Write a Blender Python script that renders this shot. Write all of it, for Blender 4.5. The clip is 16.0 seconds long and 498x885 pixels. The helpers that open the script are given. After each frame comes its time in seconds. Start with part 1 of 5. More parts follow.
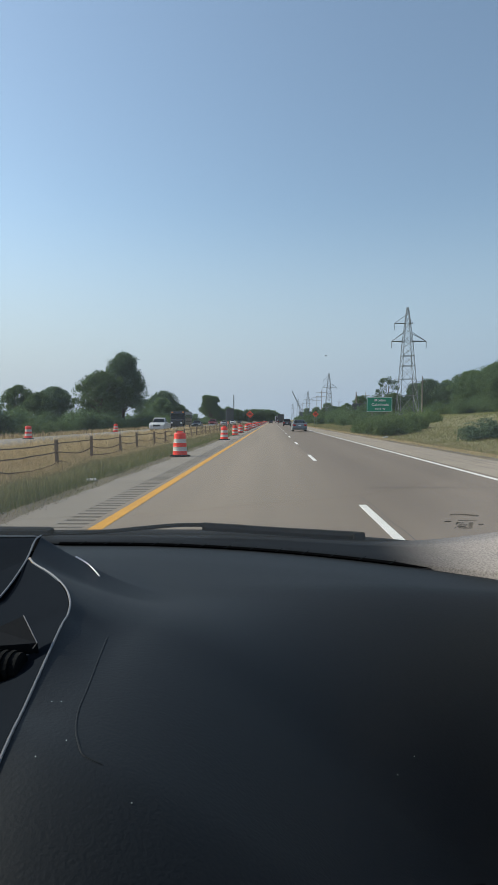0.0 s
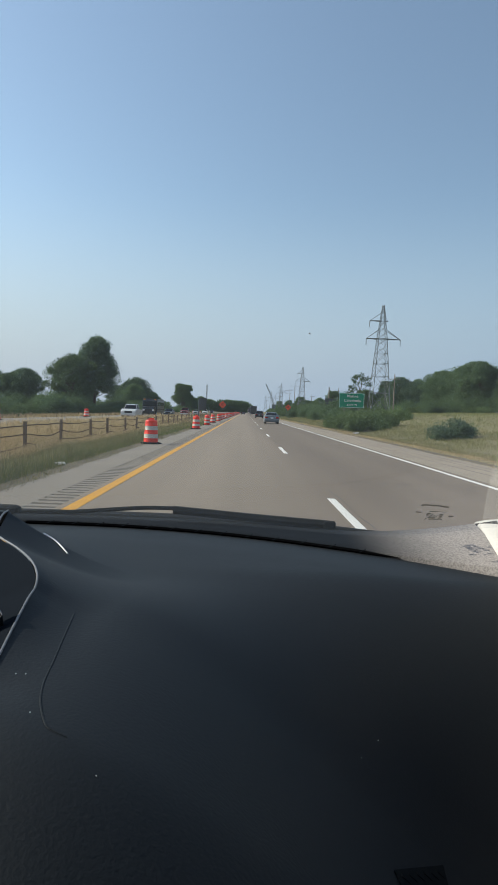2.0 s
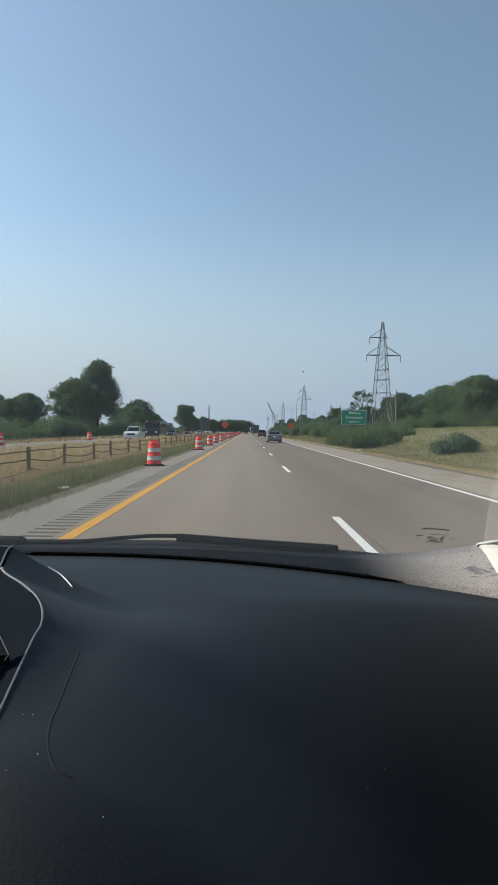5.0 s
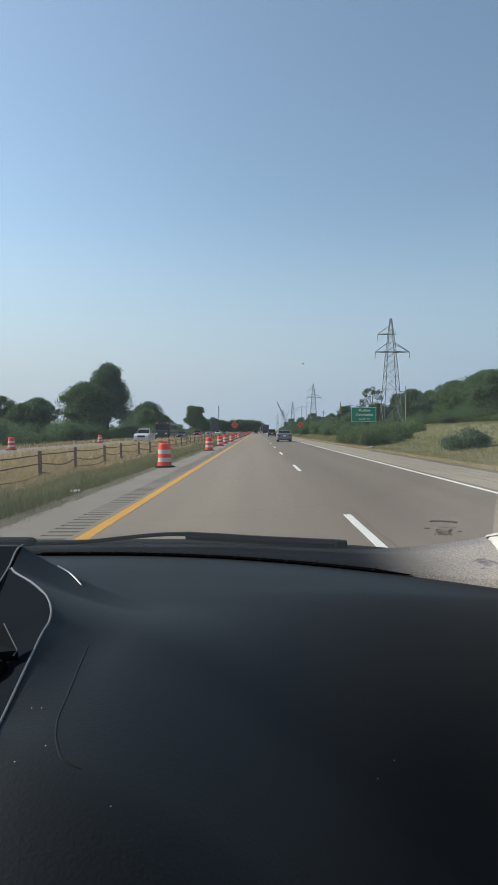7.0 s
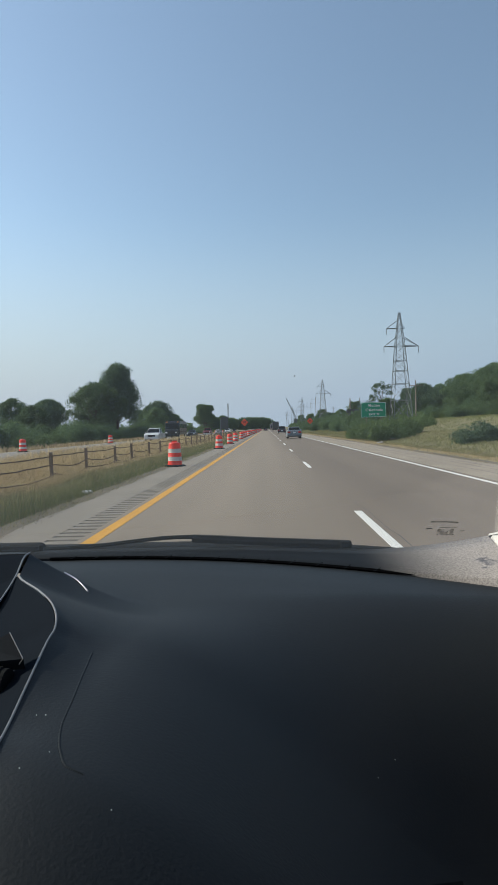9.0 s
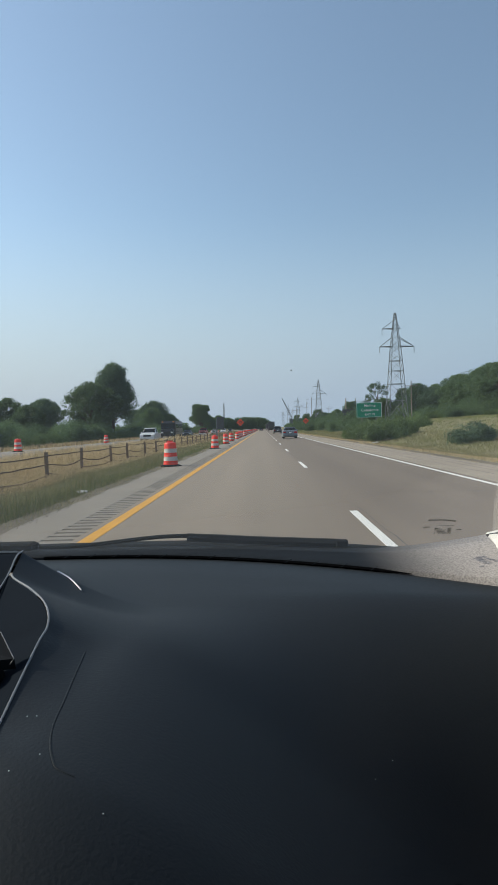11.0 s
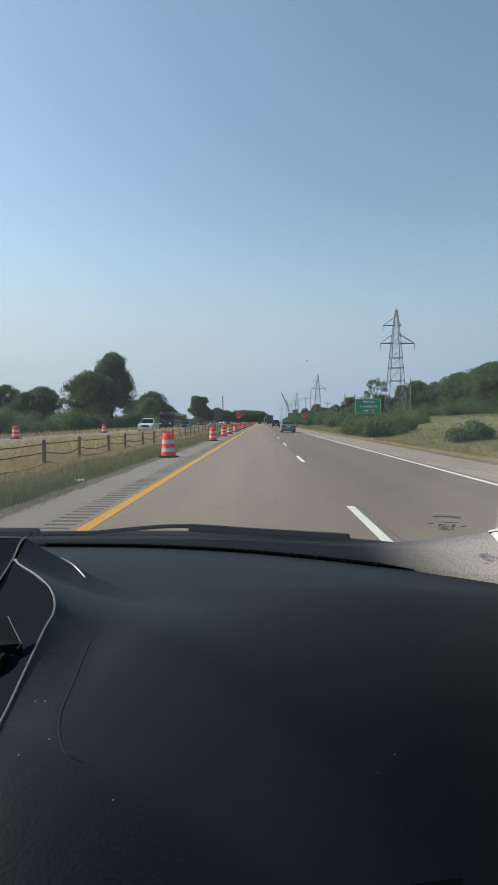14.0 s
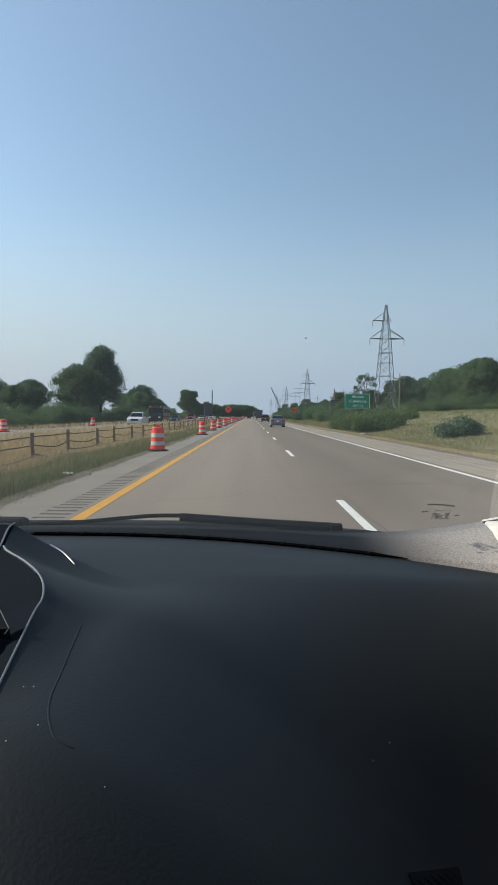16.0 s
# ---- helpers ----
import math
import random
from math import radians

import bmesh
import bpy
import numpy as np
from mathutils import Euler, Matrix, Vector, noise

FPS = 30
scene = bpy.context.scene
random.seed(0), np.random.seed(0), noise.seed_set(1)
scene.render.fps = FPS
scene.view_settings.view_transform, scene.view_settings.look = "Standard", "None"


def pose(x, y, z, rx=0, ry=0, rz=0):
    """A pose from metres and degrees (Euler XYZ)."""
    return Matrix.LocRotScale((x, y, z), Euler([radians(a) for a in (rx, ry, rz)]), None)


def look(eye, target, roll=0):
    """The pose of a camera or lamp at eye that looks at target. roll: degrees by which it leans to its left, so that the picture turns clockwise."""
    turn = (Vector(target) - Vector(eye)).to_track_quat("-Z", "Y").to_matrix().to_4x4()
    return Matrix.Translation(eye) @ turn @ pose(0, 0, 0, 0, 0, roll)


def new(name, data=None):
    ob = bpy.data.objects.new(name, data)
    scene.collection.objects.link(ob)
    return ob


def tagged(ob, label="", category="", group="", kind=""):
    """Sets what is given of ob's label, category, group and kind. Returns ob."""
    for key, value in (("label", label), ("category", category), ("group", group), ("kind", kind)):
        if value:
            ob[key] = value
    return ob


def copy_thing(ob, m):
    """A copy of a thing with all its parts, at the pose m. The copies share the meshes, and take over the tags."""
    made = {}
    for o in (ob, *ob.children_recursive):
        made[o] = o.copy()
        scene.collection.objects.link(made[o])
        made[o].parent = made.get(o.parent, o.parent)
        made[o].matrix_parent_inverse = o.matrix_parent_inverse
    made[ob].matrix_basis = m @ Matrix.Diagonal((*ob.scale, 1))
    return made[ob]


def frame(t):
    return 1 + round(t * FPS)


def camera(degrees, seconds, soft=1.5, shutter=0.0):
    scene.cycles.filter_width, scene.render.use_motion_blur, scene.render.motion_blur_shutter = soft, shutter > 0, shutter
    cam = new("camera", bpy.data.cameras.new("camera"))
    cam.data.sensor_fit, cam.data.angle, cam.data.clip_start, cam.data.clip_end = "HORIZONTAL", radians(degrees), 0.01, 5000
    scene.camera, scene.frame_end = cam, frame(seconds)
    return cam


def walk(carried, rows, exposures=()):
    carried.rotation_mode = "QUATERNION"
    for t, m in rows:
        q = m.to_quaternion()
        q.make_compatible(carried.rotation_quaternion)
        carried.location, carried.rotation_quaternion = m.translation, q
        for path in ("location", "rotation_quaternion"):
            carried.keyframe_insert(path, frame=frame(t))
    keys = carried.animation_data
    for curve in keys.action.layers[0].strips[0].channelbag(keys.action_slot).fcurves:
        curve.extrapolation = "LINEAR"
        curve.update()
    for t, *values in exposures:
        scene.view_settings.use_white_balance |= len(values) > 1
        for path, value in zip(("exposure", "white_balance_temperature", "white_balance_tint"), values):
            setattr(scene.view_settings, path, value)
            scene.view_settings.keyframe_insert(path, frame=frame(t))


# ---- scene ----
# camera: in a passenger's grip inside the car, which stands in the left lane.
# x is to the right, y along the road, z up from the road under the camera.
LENS = 42.4
# seconds, x, y, z, yaw, pitch, roll
PATH = (
    (0.0, -0.0066, 0.0068, 1.3756, 2.057, -1.961, -0.099),
    (0.5, -0.0106, 0.0180, 1.3676, 1.329, -2.515, 0.922),
    (1.0, -0.0070, 0.0087, 1.3709, 1.107, -2.604, 1.069),
    (1.5, -0.0141, 0.0148, 1.3678, -0.725, -2.443, 2.400),
    (2.0, -0.0131, 0.0148, 1.3622, -0.516, -2.715, 2.357),
    (2.5, -0.0117, 0.0049, 1.3680, -0.917, -1.467, 2.047),
    (3.0, -0.0202, 0.0164, 1.3557, -0.415, -1.675, 2.712),
    (3.5, -0.0149, 0.0077, 1.3683, -0.263, -0.645, 1.665),
    (4.0, -0.0128, 0.0009, 1.3711, -0.175, -1.148, 1.240),
    (4.2, -0.0144, 0.0043, 1.3738, -0.260, -1.197, 1.347),
    (6.3, 0.0034, -0.0059, 1.3803, -0.048, -0.614, -0.003),
    (6.5, 0.0003, 0.0028, 1.3739, 0.005, -1.474, 0.365),
    (7.0, -0.0009, -0.0019, 1.3726, 0.715, -1.030, -0.317),
    (7.5, 0.0098, -0.0096, 1.3832, 1.108, -0.899, -0.723),
    (8.0, 0.0138, -0.0131, 1.3863, 1.356, -1.143, -1.646),
    (8.5, 0.0178, -0.0183, 1.3871, 1.617, -0.997, -1.467),
    (9.0, 0.0144, -0.0172, 1.3855, 1.620, -1.250, -1.402),
    (9.2, 0.0104, -0.0131, 1.3802, 1.595, -0.626, -0.324),
    (11.3, 0.0158, -0.0061, 1.3816, 1.114, -1.292, -1.853),
    (11.5, 0.0169, -0.0129, 1.3877, 1.263, -0.876, -2.345),
    (12.0, 0.0065, -0.0008, 1.3767, 1.331, -1.218, -1.360),
    (12.5, 0.0131, -0.0058, 1.3834, 1.025, -0.837, -1.647),
    (13.0, 0.0138, -0.0021, 1.3839, 0.920, -1.900, -1.715),
    (13.5, 0.0090, -0.0057, 1.3814, 0.821, -1.619, -1.059),
    (14.0, -0.0007, -0.0028, 1.3782, 1.060, -1.875, 0.138),
    (14.5, -0.0081, 0.0058, 1.3664, 1.112, -2.849, -0.277),
    (15.0, -0.0001, 0.0042, 1.3698, 0.390, -2.541, -0.679),
    (15.5, -0.0040, 0.0055, 1.3707, 0.399, -2.307, 0.177),
    (16.0, -0.0070, 0.0132, 1.3644, 0.106, -2.367, 0.469),
)
cam = camera(LENS, 16.0, soft=0.9)
walk(cam, [(t, pose(x, y, z, 90 + p, 0, w) @ pose(0, 0, 0, 0, 0, r)) for t, x, y, z, w, p, r in PATH],
     exposures=((0.0, 0.5, 6500, 2), (16.0, 0.5, 6500, 2)))

# ---- light ----
SUN_ELEVATION, SUN_AZIMUTH = 36.0, -83.0     # degrees; azimuth from +y, clockwise: the sun stands over the left verge
world = bpy.data.worlds.new("sky")
scene.world = world
world.use_nodes = True
wn = world.node_tree.nodes
sky = wn.new("ShaderNodeTexSky")
sky.sky_type, sky.sun_disc = "NISHITA", False
sky.sun_elevation, sky.sun_rotation = radians(SUN_ELEVATION), radians(SUN_AZIMUTH)
sky.air_density, sky.dust_density, sky.ozone_density = 1.0, 1.0, 1.0
# a pale summer haze thickens towards the horizon and scatters more light on the sun's side
wl = world.node_tree.links
az, el = radians(SUN_AZIMUTH), radians(SUN_ELEVATION)
sun_way = Vector((math.sin(az) * math.cos(el), math.cos(az) * math.cos(el), math.sin(el)))
w_co, w_sep, w_fall, w_mix = wn.new("ShaderNodeTexCoord"), wn.new("ShaderNodeSeparateXYZ"), wn.new("ShaderNodeMapRange"), wn.new("ShaderNodeMix")
w_dot, w_side, w_haze, w_glow, w_gain = (wn.new("ShaderNodeVectorMath"), wn.new("ShaderNodeMapRange"), wn.new("ShaderNodeMix"), wn.new("ShaderNodeMapRange"),
                                         wn.new("ShaderNodeVectorMath"))
w_mix.data_type = w_haze.data_type = "RGBA"
w_dot.operation, w_gain.operation = "DOT_PRODUCT", "SCALE"
w_dot.inputs[1].default_value = sun_way
w_side.inputs["From Min"].default_value, w_side.inputs["From Max"].default_value = -0.25, 0.45
w_haze.inputs[6].default_value, w_haze.inputs[7].default_value = (1.93, 2.50, 3.52, 1), (3.10, 3.46, 4.12, 1)
w_glow.inputs["From Min"].default_value, w_glow.inputs["From Max"].default_value = -0.2, 0.7
w_glow.inputs["To Min"].default_value, w_glow.inputs["To Max"].default_value = 0.79, 1.08
w_fall.interpolation_type = "SMOOTHSTEP"
w_fall.inputs["From Min"].default_value, w_fall.inputs["From Max"].default_value = 0.01, 0.33
w_fall.inputs["To Min"].default_value, w_fall.inputs["To Max"].default_value = 1.0, 0.06
wl.new(w_co.outputs["Generated"], w_sep.inputs[0])
wl.new(w_co.outputs["Generated"], w_dot.inputs[0])
wl.new(w_dot.outputs["Value"], w_side.inputs["Value"])
wl.new(w_dot.outputs["Value"], w_glow.inputs["Value"])
wl.new(w_side.outputs["Result"], w_haze.inputs["Factor"])
wl.new(w_sep.outputs["Z"], w_fall.inputs["Value"])
wl.new(w_fall.outputs["Result"], w_mix.inputs["Factor"])
wl.new(sky.outputs[0], w_gain.inputs[0])
wl.new(w_glow.outputs["Result"], w_gain.inputs["Scale"])
wl.new(w_gain.outputs[0], w_mix.inputs[6])
wl.new(w_haze.outputs[2], w_mix.inputs[7])
wl.new(w_mix.outputs[2], wn["Background"].inputs[0])
wn["Background"].inputs[1].default_value = 0.130
sun_data = bpy.data.lights.new("sun", "SUN")
sun_data.energy, sun_data.angle, sun_data.color = 3.2, radians(0.6), (1.0, 0.93, 0.82)
sun = new("sun", sun_data)
sun.matrix_world = look(sun_way * 80, (0, 0, 0))


# ---- materials ----
def smoothstep(a, b, x):
    t = min(1.0, max(0.0, (x - a) / (b - a)))
    return t * t * (3 - 2 * t)


def mat(name, colour, rough=0.6, metal=0.0, grain=0.15, size=30.0, bump=0.1, stain=0.12, stain_size=1.2, each=0.0,
        depth=0.01, spec=0.5, streak=1.0):
    """A node material: grain and stains at real size, fine relief, and a shade of its own for each object."""
    m = bpy.data.materials.new(name)
    m.use_nodes = True
    n, k = m.node_tree.nodes, m.node_tree.links
    b = n["Principled BSDF"]
    b.inputs["Roughness"].default_value, b.inputs["Metallic"].default_value = rough, metal
    b.inputs["Specular IOR Level"].default_value = spec
    co = n.new("ShaderNodeTexCoord")
    fine, broad = n.new("ShaderNodeTexNoise"), n.new("ShaderNodeTexNoise")
    fine.inputs["Scale"].default_value, broad.inputs["Scale"].default_value = size, stain_size
    fine.inputs["Detail"].default_value, broad.inputs["Detail"].default_value = 4, 5
    value = n.new("ShaderNodeMath")
    value.operation = "MULTIPLY_ADD"
    value.inputs[1].default_value, value.inputs[2].default_value = 2 * grain, 1 - grain
    second = n.new("ShaderNodeMath")
    second.operation = "MULTIPLY_ADD"
    second.inputs[1].default_value, second.inputs[2].default_value = 2 * stain, 1 - stain
    both = n.new("ShaderNodeMath")
    both.operation = "MULTIPLY"
    hue = n.new("ShaderNodeHueSaturation")
    hue.inputs["Color"].default_value = (*colour, 1)
    along = n.new("ShaderNodeMapping")
    along.inputs["Scale"].default_value = (1, streak, 1)
    k.new(co.outputs["Object"], fine.inputs["Vector"])
    k.new(co.outputs["Object"], along.inputs["Vector"])
    k.new(along.outputs[0], broad.inputs["Vector"])
    k.new(fine.outputs["Fac"], value.inputs[0])
    k.new(broad.outputs["Fac"], second.inputs[0])
    k.new(value.outputs[0], both.inputs[0])
    k.new(second.outputs[0], both.inputs[1])
    last = both
    if each:
        info, own, mul = n.new("ShaderNodeObjectInfo"), n.new("ShaderNodeMath"), n.new("ShaderNodeMath")
        own.operation, mul.operation = "MULTIPLY_ADD", "MULTIPLY"
        own.inputs[1].default_value, own.inputs[2].default_value = 2 * each, 1 - each
        k.new(info.outputs["Random"], own.inputs[0])
        k.new(own.outputs[0], mul.inputs[0])
        k.new(both.outputs[0], mul.inputs[1])
        last = mul
    k.new(last.outputs[0], hue.inputs["Value"])
    k.new(hue.outputs[0], b.inputs["Base Color"])
    if bump:
        bm_node = n.new("ShaderNodeBump")
        bm_node.inputs["Strength"].default_value, bm_node.inputs["Distance"].default_value = bump, depth
        k.new(fine.outputs["Fac"], bm_node.inputs["Height"])
        k.new(bm_node.outputs[0], b.inputs["Normal"])
    return m


def leaf_mat(name, colour, each=0.18, vary=0.35, through_light=0.25):
    """Leaves and grass: each island has its own shade, and a little light passes through."""
    m = bpy.data.materials.new(name)
    m.use_nodes = True
    n, k = m.node_tree.nodes, m.node_tree.links
    b = n["Principled BSDF"]
    b.inputs["Roughness"].default_value, b.inputs["Specular IOR Level"].default_value = 0.7, 0.25
    geo, info = n.new("ShaderNodeNewGeometry"), n.new("ShaderNodeObjectInfo")
    one, two, mul = n.new("ShaderNodeMath"), n.new("ShaderNodeMath"), n.new("ShaderNodeMath")
    one.operation = two.operation = "MULTIPLY_ADD"
    mul.operation = "MULTIPLY"
    one.inputs[1].default_value, one.inputs[2].default_value = 2 * vary, 1 - vary
    two.inputs[1].default_value, two.inputs[2].default_value = 2 * each, 1 - each
    hue = n.new("ShaderNodeHueSaturation")
    hue.inputs["Color"].default_value = (*colour, 1)
    k.new(geo.outputs["Random Per Island"], one.inputs[0])
    k.new(info.outputs["Random"], two.inputs[0])
    k.new(one.outputs[0], mul.inputs[0])
    k.new(two.outputs[0], mul.inputs[1])
    k.new(mul.outputs[0], hue.inputs["Value"])
    k.new(hue.outputs[0], b.inputs["Base Color"])
    t = n.new("ShaderNodeBsdfTranslucent")
    k.new(hue.outputs[0], t.inputs["Color"])
    mix = n.new("ShaderNodeMixShader")
    mix.inputs[0].default_value = through_light
    k.new(b.outputs[0], mix.inputs[1])
    k.new(t.outputs[0], mix.inputs[2])
    k.new(mix.outputs[0], n["Material Output"].inputs["Surface"])
    return m


def glass_mat(name, tint, gloss=0.05, film=0.0):
    """A thin pane: clear, with a Fresnel reflection and, where given, a pale veil imitating distant haze."""
    m = bpy.data.materials.new(name)
    m.use_nodes = True
    n, k = m.node_tree.nodes, m.node_tree.links
    n.remove(n["Principled BSDF"])
    clear, shine, mix, f = (n.new("ShaderNodeBsdfTransparent"), n.new("ShaderNodeBsdfGlossy"),
                            n.new("ShaderNodeMixShader"), n.new("ShaderNodeFresnel"))
    clear.inputs[0].default_value = (*tint, 1)
    shine.inputs["Roughness"].default_value = gloss
    f.inputs["IOR"].default_value = 1.2
    k.new(f.outputs[0], mix.inputs[0])
    k.new(clear.outputs[0], mix.inputs[1])
    k.new(shine.outputs[0], mix.inputs[2])
    if film:
        # bluish veil on the pane, in place of haze over the far trees
        pale_light, veil = n.new("ShaderNodeBsdfTranslucent"), n.new("ShaderNodeMixShader")
        pale_light.inputs[0].default_value = (0.72, 0.80, 0.90, 1)
        veil.inputs[0].default_value = film
        k.new(mix.outputs[0], veil.inputs[1])
        k.new(pale_light.outputs[0], veil.inputs[2])
        k.new(veil.outputs[0], n["Material Output"].inputs["Surface"])
    else:
        k.new(mix.outputs[0], n["Material Output"].inputs["Surface"])
    return m


M = {
    "lane_old": mat("old_concrete_lane", (0.218, 0.191, 0.160), 0.9, size=60, grain=0.14, bump=0.25, stain=0.30, stain_size=0.9, streak=0.03),
    "shoulder": mat("worn_shoulder", (0.222, 0.192, 0.158), 0.92, size=50, grain=0.14, bump=0.3, stain=0.2, stain_size=0.5),
    "gravel": mat("gravel_shoulder", (0.295, 0.245, 0.19), 0.95, size=40, grain=0.25, bump=0.6, stain=0.25, stain_size=0.6),
    "yellow": mat("yellow_paint", (0.62, 0.305, 0.027), 0.7, size=40, grain=0.15, bump=0.2, stain=0.15),
    "white": mat("white_road_paint", (0.74, 0.72, 0.68), 0.7, size=40, grain=0.12, bump=0.2, stain=0.1),
    "soil": mat("grassy_soil", (0.17, 0.145, 0.075), 1.0, size=3.0, grain=0.3, bump=0.4, stain=0.3, stain_size=0.15, depth=0.1),
    "rut_dirt_shade": mat("groove_shade_rut_dirt", (0.13, 0.113, 0.096), 0.95, size=30, grain=0.3),
    "dirt": mat("dry_dirt", (0.135, 0.11, 0.08), 1.0, size=25, grain=0.35, bump=0.6, stain=0.3, stain_size=1.5, depth=0.02),
    "tar": mat("tar_seal", (0.05, 0.045, 0.042), 0.7),
    "orange": mat("orange_plastic", (0.80, 0.042, 0.022), 0.45, size=20, grain=0.06, stain=0.2, stain_size=4, each=0.1),
    "sheeting": mat("white_reflective_sheeting", (0.53, 0.50, 0.45), 0.5, size=60, grain=0.12, stain=0.2, stain_size=6, each=0.08),
    "rubber": mat("black_rubber", (0.010, 0.011, 0.012), 0.9, size=60, grain=0.2, spec=0.08),
    "wood": mat("weathered_wood", (0.160, 0.115, 0.078), 0.9, size=18, grain=0.3, bump=0.5, each=0.2),
    "pole_wood": mat("grey_pole_wood", (0.20, 0.17, 0.14), 0.9, size=10, grain=0.25, bump=0.4, each=0.1),
    "cable": mat("rusty_cable", (0.150, 0.102, 0.066), 0.8, metal=0.3, size=80, grain=0.3),
    "steel": mat("galvanised_steel", (0.16, 0.175, 0.18), 0.55, metal=0.6, size=4, grain=0.1, each=0.08),
    "green_sign": mat("green_sign_face", (0.008, 0.25, 0.13), 0.5, size=8, grain=0.05, stain=0.05),
    "sign_white": mat("white_sign_letters", (0.72, 0.74, 0.70), 0.5, grain=0.03, stain=0.03),
    "blue_sign": mat("blue_sign_face", (0.01, 0.06, 0.27), 0.5, size=8, grain=0.05),
    "sign_back": mat("dull_sign_back", (0.075, 0.075, 0.075), 0.6, metal=0.3, size=6, grain=0.1),
    "orange_sign": mat("orange_sign_face", (0.85, 0.10, 0.03), 0.5, grain=0.05),
    "bark": mat("bark", (0.075, 0.058, 0.042), 0.95, size=12, grain=0.35, bump=0.7),
    "leaf": leaf_mat("tree_leaves", (0.110, 0.165, 0.078), through_light=0.5),
    "leaf_dark": leaf_mat("dark_tree_leaves", (0.095, 0.142, 0.085), through_light=0.5),
    "leaf_light": leaf_mat("shrub_leaves", (0.118, 0.170, 0.062), through_light=0.3),
    "grass_dry": leaf_mat("dry_grass", (0.43, 0.33, 0.185), vary=0.6),
    "grass_green": leaf_mat("green_grass", (0.172, 0.186, 0.074), vary=0.28),
    "grass_olive": leaf_mat("olive_grass", (0.24, 0.215, 0.105), vary=0.55),
    "crop": mat("green_crop_field", (0.07, 0.13, 0.03), 1.0, size=2, grain=0.3, stain=0.2, stain_size=0.1),
    "tyre": mat("tyre_rubber", (0.02, 0.02, 0.02), 0.85),
    "car_glass": mat("dark_car_glass", (0.02, 0.025, 0.03), 0.08, grain=0.02, bump=0, stain=0.02),
    "chrome": mat("bright_metal", (0.55, 0.55, 0.56), 0.3, metal=0.9, grain=0.05, bump=0),
    "tail": mat("red_lamp_plastic", (0.35, 0.01, 0.01), 0.25, grain=0.03, bump=0),
    "lamp": mat("clear_lamp_plastic", (0.7, 0.7, 0.68), 0.2, grain=0.03, bump=0),
    "amber": mat("amber_lamp_plastic", (0.7, 0.25, 0.02), 0.3, grain=0.03, bump=0),
    "plate": mat("plate_white", (0.65, 0.66, 0.68), 0.5),
    "trim_black": mat("black_trim", (0.02, 0.02, 0.021), 0.6),
    "pad": mat("soft_dash_skin", (0.0127, 0.0155, 0.0190), 0.62, size=330, grain=0.16, bump=0.36, stain=0.10, stain_size=6, depth=0.0012, spec=0.22),
    "slit": mat("dark_slit", (0.003, 0.003, 0.0035), 0.95, spec=0.0),
    "gloss_panel": mat("satin_black_panel", (0.012, 0.015, 0.020), 0.75, size=200, grain=0.1, bump=0.1, depth=0.001, spec=0.0),
    "lever": mat("satin_grey_plastic", (0.020, 0.022, 0.026), 0.75, size=200, grain=0.1, bump=0.1, depth=0.001, spec=0.03),
    "silver": mat("silver_trim", (0.20, 0.20, 0.21), 0.5, metal=0.5, size=200, grain=0.05, bump=0),
    "pillar": mat("pale_pillar_fabric", (0.56, 0.53, 0.49), 0.85, size=300, grain=0.1, bump=0.3, depth=0.002),
    "liner": mat("grey_headliner", (0.30, 0.30, 0.295), 0.95, size=300, grain=0.1, bump=0.3, depth=0.002),
    "paint_dark": mat("dark_body_paint", (0.03, 0.033, 0.04), 0.3, grain=0.03, bump=0),
    "side_glass": glass_mat("light_cutting_side_glass", (0.42, 0.46, 0.45)),
    "cloth": mat("black_seat_cloth", (0.018, 0.019, 0.022), 0.95, size=300, grain=0.2, bump=0.3, depth=0.002, spec=0.1),
    "windshield": glass_mat("windshield_glass", (0.95, 0.945, 0.93), film=0.023),
    "ink": mat("dark_print", (0.27, 0.26, 0.245), 0.8, size=900, grain=0.4),
}


def sunlit_dust(m, pale_light, x0, x1):
    """Sunlight and dust painted as a pale tone towards one end of a part, broken up by grain."""
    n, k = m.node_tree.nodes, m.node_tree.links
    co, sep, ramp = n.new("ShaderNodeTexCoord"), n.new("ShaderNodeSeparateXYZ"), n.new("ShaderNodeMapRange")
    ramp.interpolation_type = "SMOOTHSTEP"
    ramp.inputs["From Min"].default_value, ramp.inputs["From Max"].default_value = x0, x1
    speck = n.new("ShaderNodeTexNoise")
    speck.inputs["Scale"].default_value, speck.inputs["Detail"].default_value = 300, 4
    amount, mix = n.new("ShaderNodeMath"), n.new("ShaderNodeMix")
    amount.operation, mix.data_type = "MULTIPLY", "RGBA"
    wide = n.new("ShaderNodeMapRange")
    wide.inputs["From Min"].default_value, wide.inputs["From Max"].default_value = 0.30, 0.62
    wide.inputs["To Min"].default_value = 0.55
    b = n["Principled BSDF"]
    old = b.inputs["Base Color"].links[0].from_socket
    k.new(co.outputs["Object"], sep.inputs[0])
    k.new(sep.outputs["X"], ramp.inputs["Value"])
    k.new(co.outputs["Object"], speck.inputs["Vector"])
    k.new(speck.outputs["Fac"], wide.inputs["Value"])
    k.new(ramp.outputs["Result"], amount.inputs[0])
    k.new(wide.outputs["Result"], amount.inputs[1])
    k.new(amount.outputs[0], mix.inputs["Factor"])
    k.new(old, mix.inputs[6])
    mix.inputs[7].default_value = (*pale_light, 1)
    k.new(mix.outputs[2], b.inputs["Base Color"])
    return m


